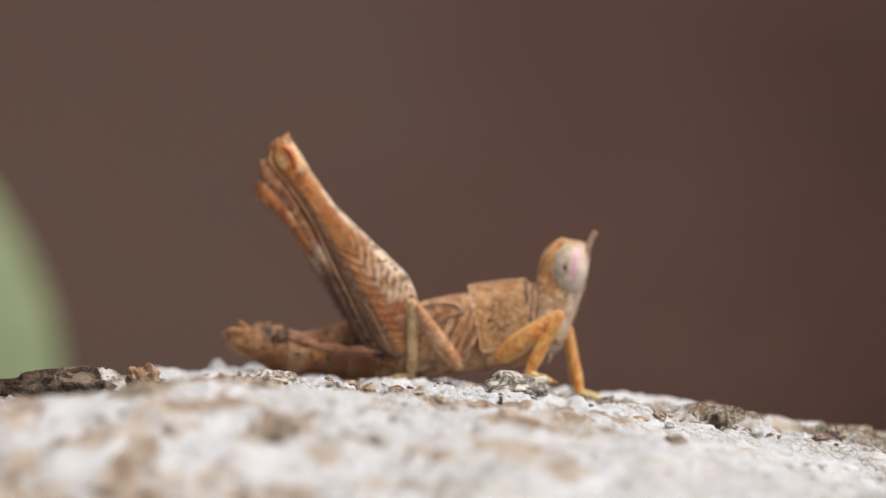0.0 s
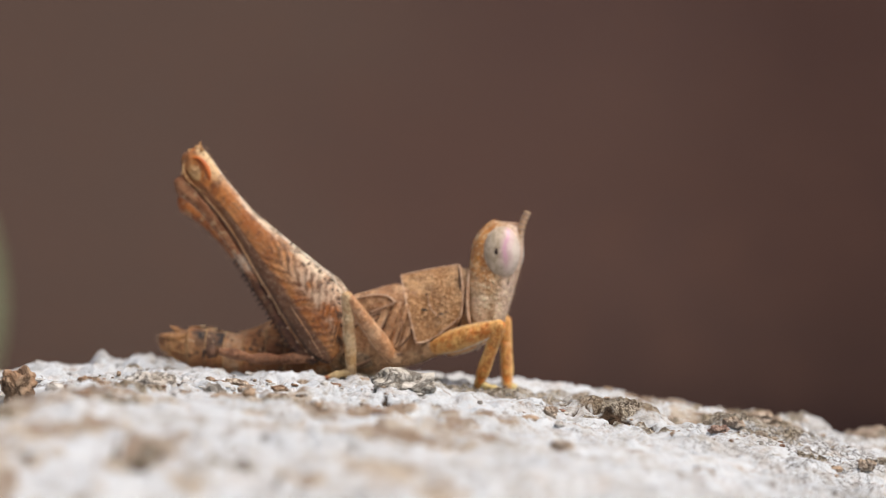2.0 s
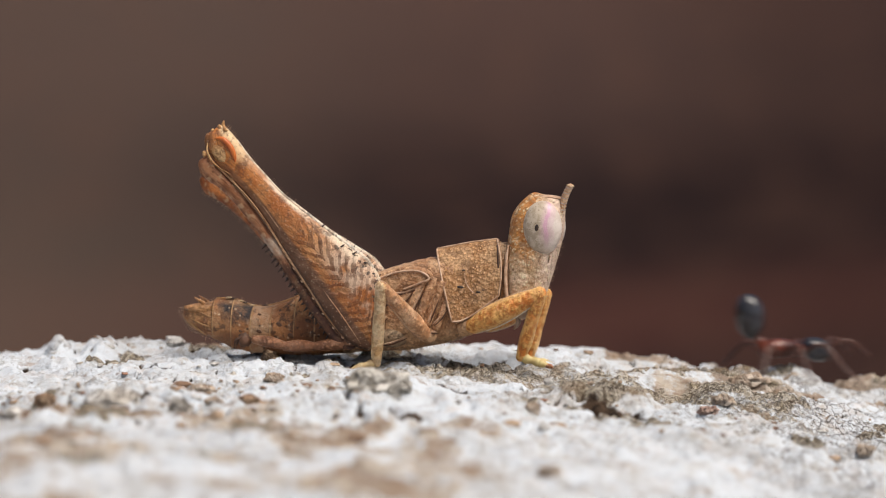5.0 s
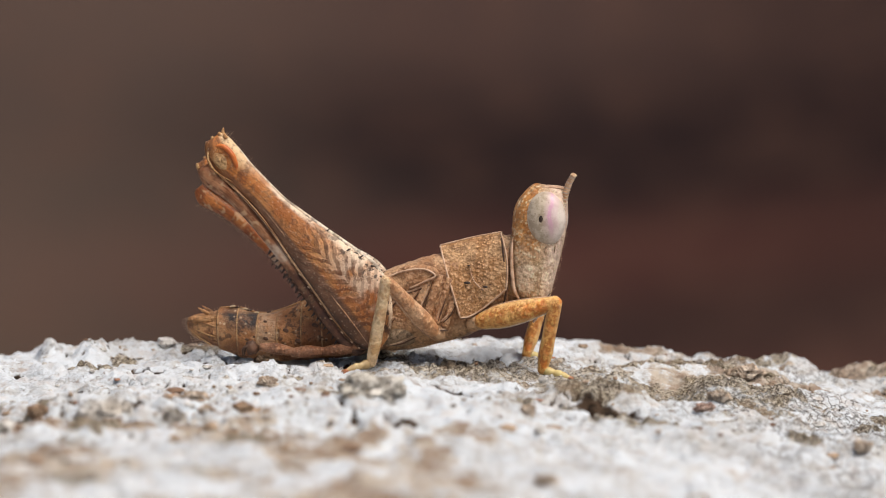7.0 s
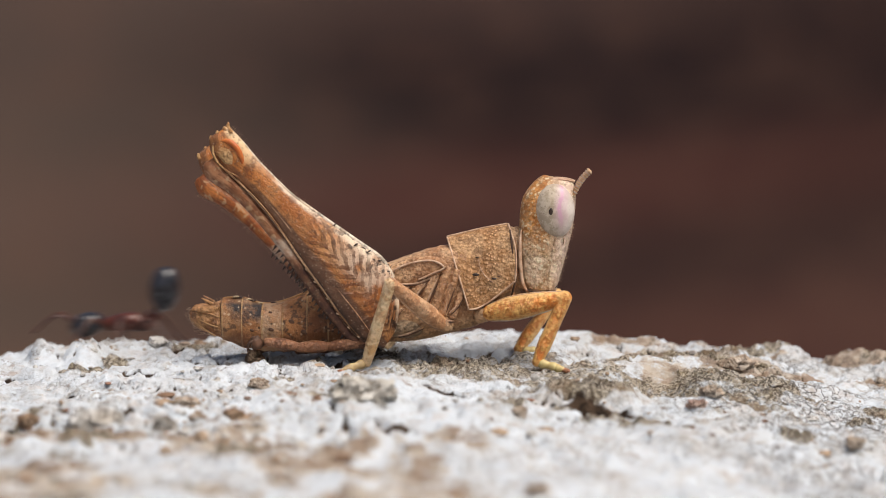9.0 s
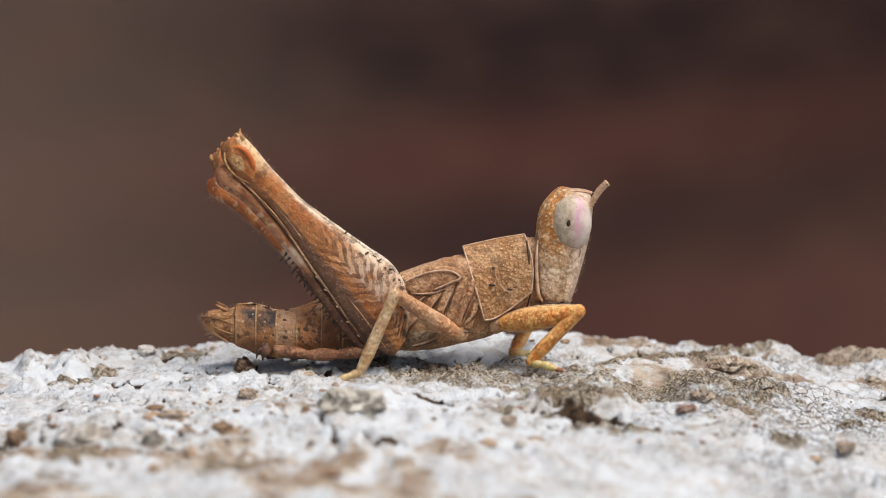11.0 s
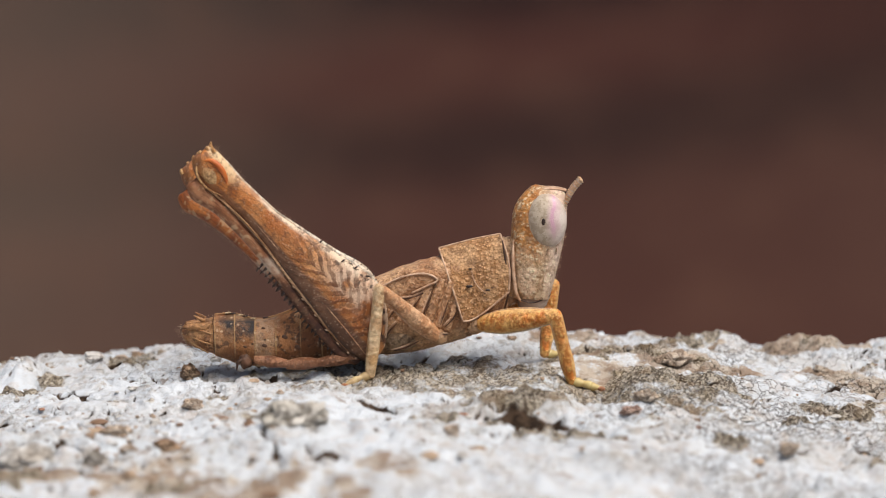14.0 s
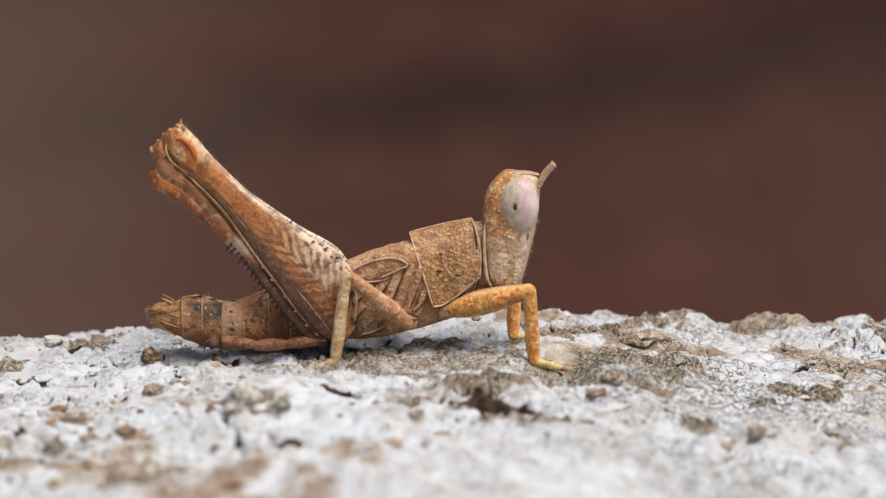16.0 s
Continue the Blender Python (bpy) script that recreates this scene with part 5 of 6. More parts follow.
def hairs(name, parent, sprouts, seed, origin=(0, 0, 0)):
    """Fine pale hairs as slim three-sided spikes, one mesh: sprouts of (root, tip) in body millimetres."""
    verts, faces = [], []
    for a, b in sprouts:
        a, b = Vector(a) - Vector(origin), Vector(b) - Vector(origin)
        d = (b - a).normalized()
        p = d.cross(Vector((0.3, 1, 0.2))).normalized() * 0.012
        q = d.cross(p).normalized() * 0.012
        k = len(verts)
        verts += [tuple(a + p), tuple(a - p * 0.5 + q), tuple(a - p * 0.5 - q), tuple(b)]
        faces += [(k, k + 1, k + 3), (k + 1, k + 2, k + 3), (k + 2, k, k + 3)]
    ob = mesh_object(name, verts, faces, HAIR_SKIN, parent, smooth=False)
    return ob


def fringe(points, count, up, length, rnd, w=(0.0, 0.0)):
    """Hair roots and tips along an edge drawn in the side view."""
    out = []
    for u, v in spline(points, count):
        l = length * rnd.uniform(0.5, 1.2)
        y = rnd.uniform(*w)
        out.append(((u, y, v), (u + l * (up[0] + rnd.uniform(-0.35, 0.35)), y + l * rnd.uniform(-0.3, 0.3), v + l * up[1])))
    return out


hopper = build_grasshopper()
strand = random.Random(77)
hairs("body_hair", hopper, fringe([(-8.13, 1.38), (-6.49, 1.66), (-5.51, 1.42), (-4.54, 1.58), (-3.38, 2.08), (-2.37, 2.64), (-1.29, 3.11)], 60, (-0.3, 0.9), 0.22, strand, (-0.3, 0.3))
      + fringe([(-9.02, 1.06), (-8.92, 0.66), (-8.55, 0.05), (-7.92, -0.16)], 40, (-0.9, -0.1), 0.3, strand, (-0.3, 0.3))
      + fringe([(-7.92, -0.16), (-6.52, -0.77), (-4.49, -1.06), (-2.37, -0.84)], 40, (-0.3, -0.9), 0.16, strand, (-0.5, 0.2))
      + fringe([(0.53, -0.16), (1.85, -0.05), (3.03, 0.26), (4.62, 0.74)], 40, (0.2, -0.95), 0.15, strand, (-0.7, 0.2))
      + fringe([(9.13, 5.80), (8.94, 4.75), (8.73, 3.83), (8.55, 3.06)], 36, (0.95, -0.2), 0.14, strand, (-0.2, 0.2)), 1)
near_hind, far_hind = build_hind_leg(hopper, -1), build_hind_leg(hopper, 1)
for leg, s in ((near_hind, -1), (far_hind, 1)):
    o = (HIP[0], HIP[1] * s, HIP[2])
    hairs("leg_hair", leg, fringe([(-7.70, 9.50), (-6.83, 8.60), (-5.86, 7.60), (-4.77, 6.62), (-3.98, 6.10), (-2.66, 5.28), (-1.29, 4.48), (0.42, 3.02)], 80, (0.5, 0.85), 0.26, strand, (1.60 * s, 1.75 * s))
          + fringe([(-8.70, 7.10), (-7.70, 6.50), (-6.81, 5.76), (-5.80, 4.75), (-4.80, 3.60), (-3.72, 2.22)], 90, (-0.75, -0.65), 0.26, strand, (1.5 * s, 1.7 * s)), 2, o)


def build_leg(hopper, kind, thigh, shin, radii_a, radii_b, skin_a, skin_b):
    femur = limb(kind + "_femur", thigh, radii_a, skin_a, hopper)
    tibia = limb(kind + "_tibia", shin, radii_b, skin_b, hopper)
    rnd = random.Random(len(kind))
    for k in range(6):
        x = shin * (0.45 + 0.09 * k)
        tube("spine", [(x, 0, -0.18), (x + 0.12, 0.05 * rnd.random(), -0.36)], (0.03, 0.008), DARK_SKIN, tibia, count=3, around=5)
    for sgn, f in ((-1, 0.96), (1, 0.93)):
        rr = spline([(r,) for r in radii_a], 7)[:, 0]
        tube("keel", [(thigh * k / 6, -0.25 * rr[k], sgn * f * rr[k]) for k in range(7)], [0.02, 0.04, 0.045, 0.045, 0.045, 0.04, 0.02], KEEL_SKIN if kind == "fore" and sgn < 0 else RIM_SKIN, femur, count=18, around=6)
    skin = YELLOW_SKIN if kind == "fore" else OLIVE_SKIN
    foot = limb(kind + "_tarsus", 0.85, (0.16, 0.24, 0.17, 0.22), skin, hopper, "yellow foot" if kind == "fore" else "olive-tan foot", flat=0.9)
    limb_b = limb("toe", 0.55, (0.16, 0.20, 0.15, 0.09), skin, foot, flat=0.9)
    limb_b.location = (0.85 * MM, 0, -0.02 * MM)
    for s in (-1, 1):
        tube("claw", [(1.38, 0.03 * s, 0), (1.55, 0.09 * s, 0.0), (1.64, 0.14 * s, -0.13)], (0.08, 0.06, 0.012), RED_SKIN, foot, count=6, around=6)
    ball("toe_pad", (1.42, 0, -0.05), (0.17, 0.16, 0.12), RED_SKIN, foot, rough=0.15, seg=14)
    return femur, tibia, foot


FORE, SHIN = 3.68, 3.35
MID, MIDSHIN = 4.25, 4.20
near_fore = build_leg(hopper, "fore", FORE, SHIN, (0.42, 0.57, 0.57, 0.47, 0.33), (0.33, 0.33, 0.32, 0.34, 0.24), ORANGE_SKIN, ORANGE_SKIN)
far_fore = build_leg(hopper, "fore", FORE, SHIN, (0.42, 0.57, 0.57, 0.47, 0.33), (0.33, 0.33, 0.32, 0.34, 0.24), ORANGE_SKIN, ORANGE_SKIN)
near_mid = build_leg(hopper, "middle", MID, MIDSHIN, (0.33, 0.43, 0.38, 0.33, 0.28), (0.29, 0.27, 0.29, 0.30, 0.24), TAN_LEG_SKIN, SHIN_SKIN)
far_mid = build_leg(hopper, "middle", MID, MIDSHIN, (0.33, 0.43, 0.38, 0.33, 0.28), (0.29, 0.27, 0.29, 0.30, 0.24), TAN_LEG_SKIN, SHIN_SKIN)

# seconds, forward x, height z, heading, pitch, turn and shift of the hind legs
BODY = [
    (0, -12.13, 1.51, -2.10, 0.20, -5.40, -0.01, 0.91),
    (0.5, -11.33, 1.65, -2.70, 1.40, -4.40, -0.15, 0.81),
    (1, -11.14, 1.42, -4.90, 0.20, -4.90, 0.02, 0.86),
    (1.5, -10.09, 1.47, -7.20, 0.60, -4.60, 0.09, 0.80),
    (2, -9.61, 1.41, -7.80, 2.90, -3.60, 0.01, 0.54),
    (2.5, -9.26, 1.63, -8.00, 2.70, -3.50, 0.01, 0.48),
    (3, -8.96, 1.56, -9.30, 1.90, -2.70, 0.17, 0.30),
    (3.5, -8.21, 1.70, -11.80, 1.00, -1.20, 0.26, 0.23),
    (4, -6.92, 1.96, -12.90, -0.00, -0.80, 0.38, 0.29),
    (4.2, -7.03, 1.82, -12.10, -0.40, -0.80, 0.36, 0.28),
    (6.3, -5.59, 1.75, -6.35, 1.00, -1.70, 0.31, 0.15),
    (6.5, -5.59, 1.75, -6.20, 1.00, -1.70, 0.31, 0.15),
    (7, -5.85, 1.71, -7.30, 2.20, -2.30, 0.35, 0.12),
    (7.5, -5.61, 1.81, -6.95, 2.50, -2.10, 0.37, 0.12),
    (8, -5.32, 2.00, -4.70, 1.10, -1.80, 0.30, 0.09),
    (8.2, -5.33, 2.05, -4.00, 1.40, -1.90, 0.32, -0.00),
    (10.5, -4.51, 1.97, -0.80, -1.30, -1.70, 0.07, -0.05),
    (11, -4.02, 1.92, -0.80, -1.20, -1.60, 0.01, -0.00),
    (11.5, -3.94, 2.11, -0.60, -1.10, -1.10, 0.06, 0.03),
    (12, -4.14, 2.11, -0.50, -1.30, -1.10, 0.08, -0.01),
    (12.5, -3.85, 2.00, 0.10, -0.80, -1.60, 0.02, -0.03),
    (13, -2.88, 1.81, 0.40, 0.30, -1.70, 0.05, -0.04),
    (13.5, -2.75, 1.79, -0.50, -0.70, -1.30, 0.07, -0.01),
    (14, -2.39, 1.81, -0.40, -0.50, -1.40, 0.02, -0.06),
    (14.5, -2.53, 1.96, 0.50, 0.60, -1.10, 0.04, 0.01),
    (15, -2.02, 1.50, -1.40, -3.90, 1.10, -0.00, 0.05),
    (15.5, -2.34, 1.73, -1.90, -1.30, -1.10, 0.10, 0.02),
    (16, -2.10, 1.70, -1.70, -1.20, -1.80, 0.05, 0.06),
]
# seconds, knee (x, y, z), ankle (x, y, z) in the place's millimetres
NEAR_FORE = [
    (0.0, -3.78, 5.40, 4.83, -5.25, 5.00, 1.99),
    (0.5, -3.25, 5.40, 5.45, -3.04, 5.00, 2.63),
    (1.0, -2.40, 5.40, 4.25, -2.74, 5.00, 1.12),
    (1.5, -1.52, 5.40, 4.42, -2.52, 5.00, 1.28),
    (2.0, -1.39, 5.40, 4.61, -2.22, 5.00, 1.20),
    (2.5, -0.46, 5.40, 4.69, -0.77, 5.00, 1.19),
    (3.0, -0.39, 5.40, 4.61, -0.84, 5.00, 1.29),
    (3.5, 0.31, 5.40, 4.67, -0.73, 5.00, 1.45),
    (4.0, 1.18, 5.40, 4.56, -0.35, 5.00, 1.72),
    (6.5, 3.20, 5.40, 4.24, 2.36, 5.00, 1.07),
    (7.0, 2.90, 5.40, 4.18, 2.23, 5.00, 0.85),
    (7.5, 3.10, 5.40, 4.21, 2.29, 5.00, 0.84),
    (8.0, 3.58, 5.40, 4.12, 2.24, 5.00, 0.97),
    (10.5, 4.43, 5.40, 3.76, 2.57, 5.00, 1.11),
    (11.0, 4.91, 5.40, 3.47, 2.52, 5.00, 1.30),
    (11.5, 4.99, 5.40, 3.53, 2.54, 5.00, 1.32),
    (12.0, 4.81, 5.40, 3.59, 2.43, 5.00, 1.18),
    (12.5, 5.16, 5.40, 3.15, 2.54, 5.00, 1.17),
    (13.0, 5.85, 5.40, 2.98, 2.86, 5.00, 1.14),
    (13.5, 5.91, 5.40, 3.40, 2.92, 5.00, 1.44),
    (14.0, 6.36, 5.40, 3.59, 7.04, 5.00, 0.19),
    (14.5, 6.48, 5.40, 3.39, 7.06, 5.00, 0.20),
    (15.0, 6.56, 5.40, 3.59, 6.93, 5.00, 0.15),
    (15.5, 6.58, 5.40, 3.45, 6.90, 5.00, 0.34),
    (16.0, 6.89, 5.40, 3.42, 6.89, 5.00, 0.27),
]
FAR_FORE = [
    (0.0, -3.58, 8.40, 4.63, -2.55, 8.80, 1.25),
    (0.5, -3.05, 8.40, 5.25, -2.43, 8.80, 1.45),
    (1.0, -1.69, 8.40, 3.22, -0.90, 8.80, 1.24),
    (1.5, -1.32, 8.40, 4.22, -0.96, 8.80, 1.18),
    (2.0, -1.19, 8.40, 4.41, -0.75, 8.80, 1.09),
    (2.5, -0.26, 8.40, 4.49, -0.39, 8.80, 1.00),
    (3.0, -0.44, 8.40, 3.00, 1.18, 8.80, 1.23),
    (3.5, 0.79, 8.40, 3.63, 1.44, 8.80, 1.03),
    (4.0, 1.76, 8.40, 3.84, 1.32, 8.80, 1.07),
    (6.5, 2.46, 8.40, 2.95, 1.53, 8.80, 1.09),
    (7.0, 2.47, 8.40, 3.20, 1.59, 8.80, 1.15),
    (7.5, 2.68, 8.40, 3.15, 1.63, 8.80, 1.16),
    (8.0, 3.11, 8.40, 3.12, 1.51, 8.80, 1.25),
    (10.5, 3.64, 8.40, 2.56, 1.79, 8.80, 1.01),
    (11.0, 2.99, 8.40, 2.44, 1.83, 8.80, 1.18),
    (11.5, 5.45, 8.40, 4.73, 6.30, 8.80, 2.13),
    (12.0, 5.02, 8.40, 3.74, 6.11, 8.80, 0.81),
    (12.5, 5.30, 8.40, 3.63, 5.97, 8.80, 0.78),
    (13.0, 6.16, 8.40, 3.95, 5.97, 8.80, 0.93),
    (13.5, 6.36, 8.40, 3.80, 5.95, 8.80, 0.77),
    (14.0, 6.63, 8.40, 3.78, 5.94, 8.80, 0.91),
    (14.5, 6.64, 8.40, 3.98, 5.91, 8.80, 0.94),
    (15.0, 6.76, 8.40, 3.39, 6.07, 8.80, 0.23),
    (15.5, 6.78, 8.40, 3.25, 6.10, 8.80, 0.78),
    (16.0, 6.67, 8.40, 3.19, 6.10, 8.80, 0.83),
]
NEAR_MIDDLE = [
    (0.0, -11.34, 4.80, 5.13, -11.24, 6.00, 1.44),
    (0.5, -10.71, 4.80, 4.96, -11.22, 6.00, 1.61),
    (1.0, -9.97, 4.80, 3.46, -11.22, 5.80, 1.51),
    (1.5, -8.97, 4.80, 5.43, -8.69, 5.40, 1.54),
    (2.0, -8.89, 4.80, 5.10, -8.59, 5.40, 1.38),
    (2.5, -8.81, 4.80, 4.99, -8.65, 5.40, 1.29),
    (3.0, -8.11, 4.80, 4.32, -8.47, 5.20, 1.13),
    (3.5, -7.28, 4.80, 5.21, -6.59, 4.80, 1.45),
    (4.0, -6.28, 4.80, 5.06, -6.20, 4.80, 1.18),
    (6.5, -4.93, 4.80, 4.83, -5.78, 4.40, 1.22),
    (7.0, -5.27, 4.80, 4.89, -5.87, 4.40, 1.23),
    (7.5, -5.05, 4.80, 4.87, -5.88, 4.40, 1.22),
    (8.0, -4.98, 4.80, 4.95, -5.77, 4.40, 1.22),
    (10.5, -4.01, 4.80, 4.80, -5.59, 4.40, 1.11),
    (11.0, -4.00, 4.80, 4.47, -5.50, 4.40, 1.08),
    (11.5, -3.77, 4.80, 4.61, -5.44, 4.40, 1.10),
    (12.0, -4.01, 4.80, 4.59, -5.57, 4.40, 1.09),
    (12.5, -3.98, 4.80, 4.31, -5.50, 4.40, 0.95),
    (13.0, -2.54, 4.80, 4.07, -4.56, 4.40, 0.59),
    (13.5, -2.13, 4.80, 4.86, -2.40, 4.40, 0.96),
    (14.0, -1.88, 4.80, 5.09, -2.44, 4.40, 1.09),
    (14.5, -2.03, 4.80, 5.02, -2.49, 4.40, 1.10),
    (15.0, -1.26, 4.80, 4.72, -2.39, 4.40, 0.95),
    (15.5, -1.78, 4.80, 4.94, -2.35, 4.40, 0.99),
    (16.0, -1.76, 4.80, 4.82, -2.36, 4.40, 0.93),
]


def glide(rows, t):
    """Monotone smooth passage through timed rows: it rests where two rows agree."""
    r = np.array(rows, float)
    i = int(np.clip(np.searchsorted(r[:, 0], t, "right") - 1, 0, len(r) - 2))
    h = r[i + 1, 0] - r[i, 0]
    f = (t - r[i, 0]) / h
    slope = lambda a, b: (r[b, 1:] - r[a, 1:]) / (r[b, 0] - r[a, 0])
    d = slope(i, i + 1)
    def tangent(k):
        if k == 0 or k == len(r) - 1:
            return d * 0.5
        a, b = slope(k - 1, k), slope(k, k + 1)
        return np.where(a * b > 0, 2 * a * b / np.where(np.abs(a + b) < 1e-9, 1e-9, a + b), 0)
    m0, m1 = tangent(i), tangent(i + 1)
    return (r[i, 1:] * (1 + 2 * f) * (1 - f) ** 2 + m0 * h * f * (1 - f) ** 2 + r[i + 1, 1:] * f * f * (3 - 2 * f) + m1 * h * f * f * (f - 1))


def body_pose(t):
    x, z, yaw, pitch, *turn = glide(BODY, t)
    return Matrix.Translation((x * MM, 7.0 * MM, z * MM)) @ Euler((0, 0, radians(yaw))).to_matrix().to_4x4() @ Matrix.Rotation(radians(-pitch + 3.4), 4, "Y"), turn


def aimed(at, to, upish):
    """A pose at a point whose x axis points to another and whose z axis leans to upish."""
    x = (to - at).normalized()
    y = upish.cross(x)
    y = y.normalized() if y.length > 1e-6 else Vector((0, 1, 0))
    z = x.cross(y)
    m = Matrix((x, y, z)).transposed().to_4x4()
    m.translation = at
    return m


def leg_rows(table, hip, thigh, shin, toes):
    rows = [[], [], []]
    for k in range(161):
        t = k / 10
        m, _ = body_pose(t)
        inv = m.inverted()
        g = glide(table, t) * MM
        knee, ankle, root = inv @ Vector(g[:3]), inv @ Vector(g[3:6]), Vector(hip) * MM
        a, b = thigh * MM, shin * MM
        out = math.sqrt(max(a * a - (knee.x - root.x) ** 2 - (knee.z - root.z) ** 2, (0.4 * MM) ** 2))
        knee.y = root.y + (out if root.y > 0 else -out)
        reach = ankle - root
        d = min(max(reach.length, abs(a - b) * 1.02), (a + b) * 0.998)
        axis = reach.normalized()
        ankle = root + axis * d
        c = (a * a - b * b + d * d) / (2 * d)
        off = (knee - root) - axis * (knee - root).dot(axis)
        off = off.normalized() * math.sqrt(max(a * a - c * c, 0))
        knee = root + axis * c + off
        rows[0].append((t, aimed(root, knee, Vector((0, 0, 1)))))
        rows[1].append((t, aimed(knee, ankle, Vector((1, 0, 0.2)))))
        tip = inv.to_3x3() @ Vector(toes)
        rows[2].append((t, aimed(ankle, ankle + tip, Vector((0, 0, 1)))))
    return rows


# ---- ants that run along behind the grasshopper ----
def build_ant():
    ant = new("ant")
    tagged(ant, "black ant with rust-red middle and raised gaster running on the bark", "ant", group="ants on the log")
    ball("gaster", (-2.2, 0, 3.1), (0.75, 0.7, 1.15), ANT_SKIN, ant, tilt=8)
    ball("waist", (-1.55, 0, 1.75), (0.32, 0.25, 0.35), ANT_RED, ant)
    loft("thorax", [((-1.5, 1.5), (-1.4, 1.0), 0.25), ((-0.6, 1.95), (-0.6, 1.0), 0.42), ((0.4, 1.8), (0.4, 1.0), 0.4), ((0.9, 1.6), (0.9, 1.1), 0.2)], ANT_RED, ant, rings=14, around=14)
    head = ball("head", (1.7, 0, 1.35), (0.85, 0.68, 0.6), ANT_SKIN, ant, tilt=-20)
    for s in (-1, 1):
        tube("antenna", [(0.6, 0.3 * s, 0.2), (1.5, 0.7 * s, 0.5), (2.6, 0.9 * s, -0.3)], (0.09, 0.08, 0.08), ANT_LEG, head, count=12)
        ball("eye", (0.1, 0.55 * s, 0.3), (0.2, 0.12, 0.2), ANT_SKIN, head, seg=10)
        for u, r in ((0.6, 2.2), (-0.2, 0.3), (-0.8, -2.4)):
            tube("leg", [(u, 0.3 * s, 1.1), (u + r * 0.35, 1.2 * s, 1.7), (u + r * 0.75, 2.0 * s, 0.5), (u + r, 2.4 * s, 0.0)], (0.1, 0.12, 0.09, 0.05), ANT_LEG, ant, count=14)
    return ant


ant_a = build_ant()
ants = [ant_a] + [copy_thing(ant_a, Matrix.Identity(4)) for _ in range(4)]


def run(rows):
    """Ant rows (seconds, x, y, z lift, heading) on the log's back slope."""
    return [(t, pose(x * MM, y * MM, (float(log_profile(np.array([float(x)]), np.array([float(y)]))[0]) + lift) * MM, 0, 0, head)) for t, x, y, lift, head in rows]


# ---- loose chips on the bark ----
def chip(name, x, y, size, mat, label, seed, sink=0.35, tilt=0.0):
    ob = ball(name, (x, y, ground_z(x, y) + size[2] * (1 - sink)), size, mat, None, tilt=tilt, rough=0.42, seed=seed, seg=48)
    return tagged(ob, label, "bark chip", group="bark chips")


SMALL = "small tan crumb of bark lying on the white crust"
chip("bark_chip", -11.1, 7.3, (0.42, 0.42, 0.38), BROWN_CHIP, SMALL, 4)
chip("bark_chip", -23.5, -7.4, (0.80, 0.7, 0.85), BROWN_CHIP, "lumpy brown bark crumb on the white crust", 7, 0.1)
chip("bark_chip", -24.9, -8.0, (0.9, 0.6, 0.4), BROWN_CHIP, "low brown bark flake beside a taller crumb", 8)
chip("bark_chip", -20.4, -7.2, (0.4, 0.4, 0.36), BROWN_CHIP, SMALL, 9)
chip("bark_chip", -12.9, -8.0, (0.35, 0.3, 0.3), TAN_CHIP, SMALL, 10)
chip("bark_chip", -11.3, -7.4, (0.60, 0.42, 0.36), BROWN_CHIP, "smooth brown crumb of bark beside a white lump", 12)
chip("bark_chip", -27.6, -8.2, (2.6, 1.2, 0.85), DARK_CHIP, "dark broken strip of bark edged with white", 15, -0.05, tilt=6)
chip("bark_chip", -17.2, -9.0, (1.2, 0.9, 0.55), WHITE_CHIP, "white lichen-crusted lump of bark", 17, 1.0)
chip("bark_chip", -14.3, -9.0, (0.5, 0.4, 0.55), GREY_CHIP, "grey angular flake of bark standing on edge", 19, 0.75, tilt=25)
chip("bark_chip", -10.3, -8.2, (0.55, 0.45, 0.3), WHITE_CHIP, "white lichen-crusted lump of bark", 23, 0.85)
chip("bark_chip", -5.7, -6.0, (1.5, 0.9, 0.66), OLIVE_CHIP, "low whitish lump of bark with dark cracks", 27, 1.0)
chip("bark_chip", -13.7, -4.2, (0.6, 0.5, 0.32), TAN_CHIP, SMALL, 51, 1.0)
chip("bark_chip", -16.6, -7.6, (0.7, 0.6, 0.40), TAN_CHIP, SMALL, 53, 1.0)
chip("bark_chip", -10.6, 1.4, (0.5, 0.4, 0.30), TAN_CHIP, SMALL, 57, 1.0)
chip("bark_chip", -21.1, -10.4, (0.9, 0.7, 0.55), WHITE_CHIP, "white lichen-crusted lump of bark", 59, 0.8)
chip("bark_chip", 9.4, -1.6, (0.45, 0.3, 0.22), PINK_CHIP, "pinkish flake of bark at the edge of the dark hollow", 61, 0.6)
chip("bark_chip", -2.0, -13.6, (0.32, 0.3, 0.2), TAN_CHIP, SMALL, 31)
chip("bark_chip", 7.6, -21.0, (0.55, 0.4, 0.25), TAN_CHIP, SMALL, 33)
chip("bark_chip", 1.5, -20.8, (0.5, 0.35, 0.25), TAN_CHIP, SMALL, 35)
chip("bark_chip", 1.2, -6.5, (0.32, 0.3, 0.28), TAN_CHIP, SMALL, 37)
chip("bark_chip", 10.2, 0.2, (0.5, 0.4, 0.3), TAN_CHIP, SMALL, 39)
chip("bark_chip", 16.0, -6.8, (0.42, 0.4, 0.28), TAN_CHIP, SMALL, 41)
chip("bark_chip", 12.2, 9.2, (0.95, 0.7, 0.34), TAN_CHIP, "tan curled flake of bark on the far side of the crust", 43, 0.75)


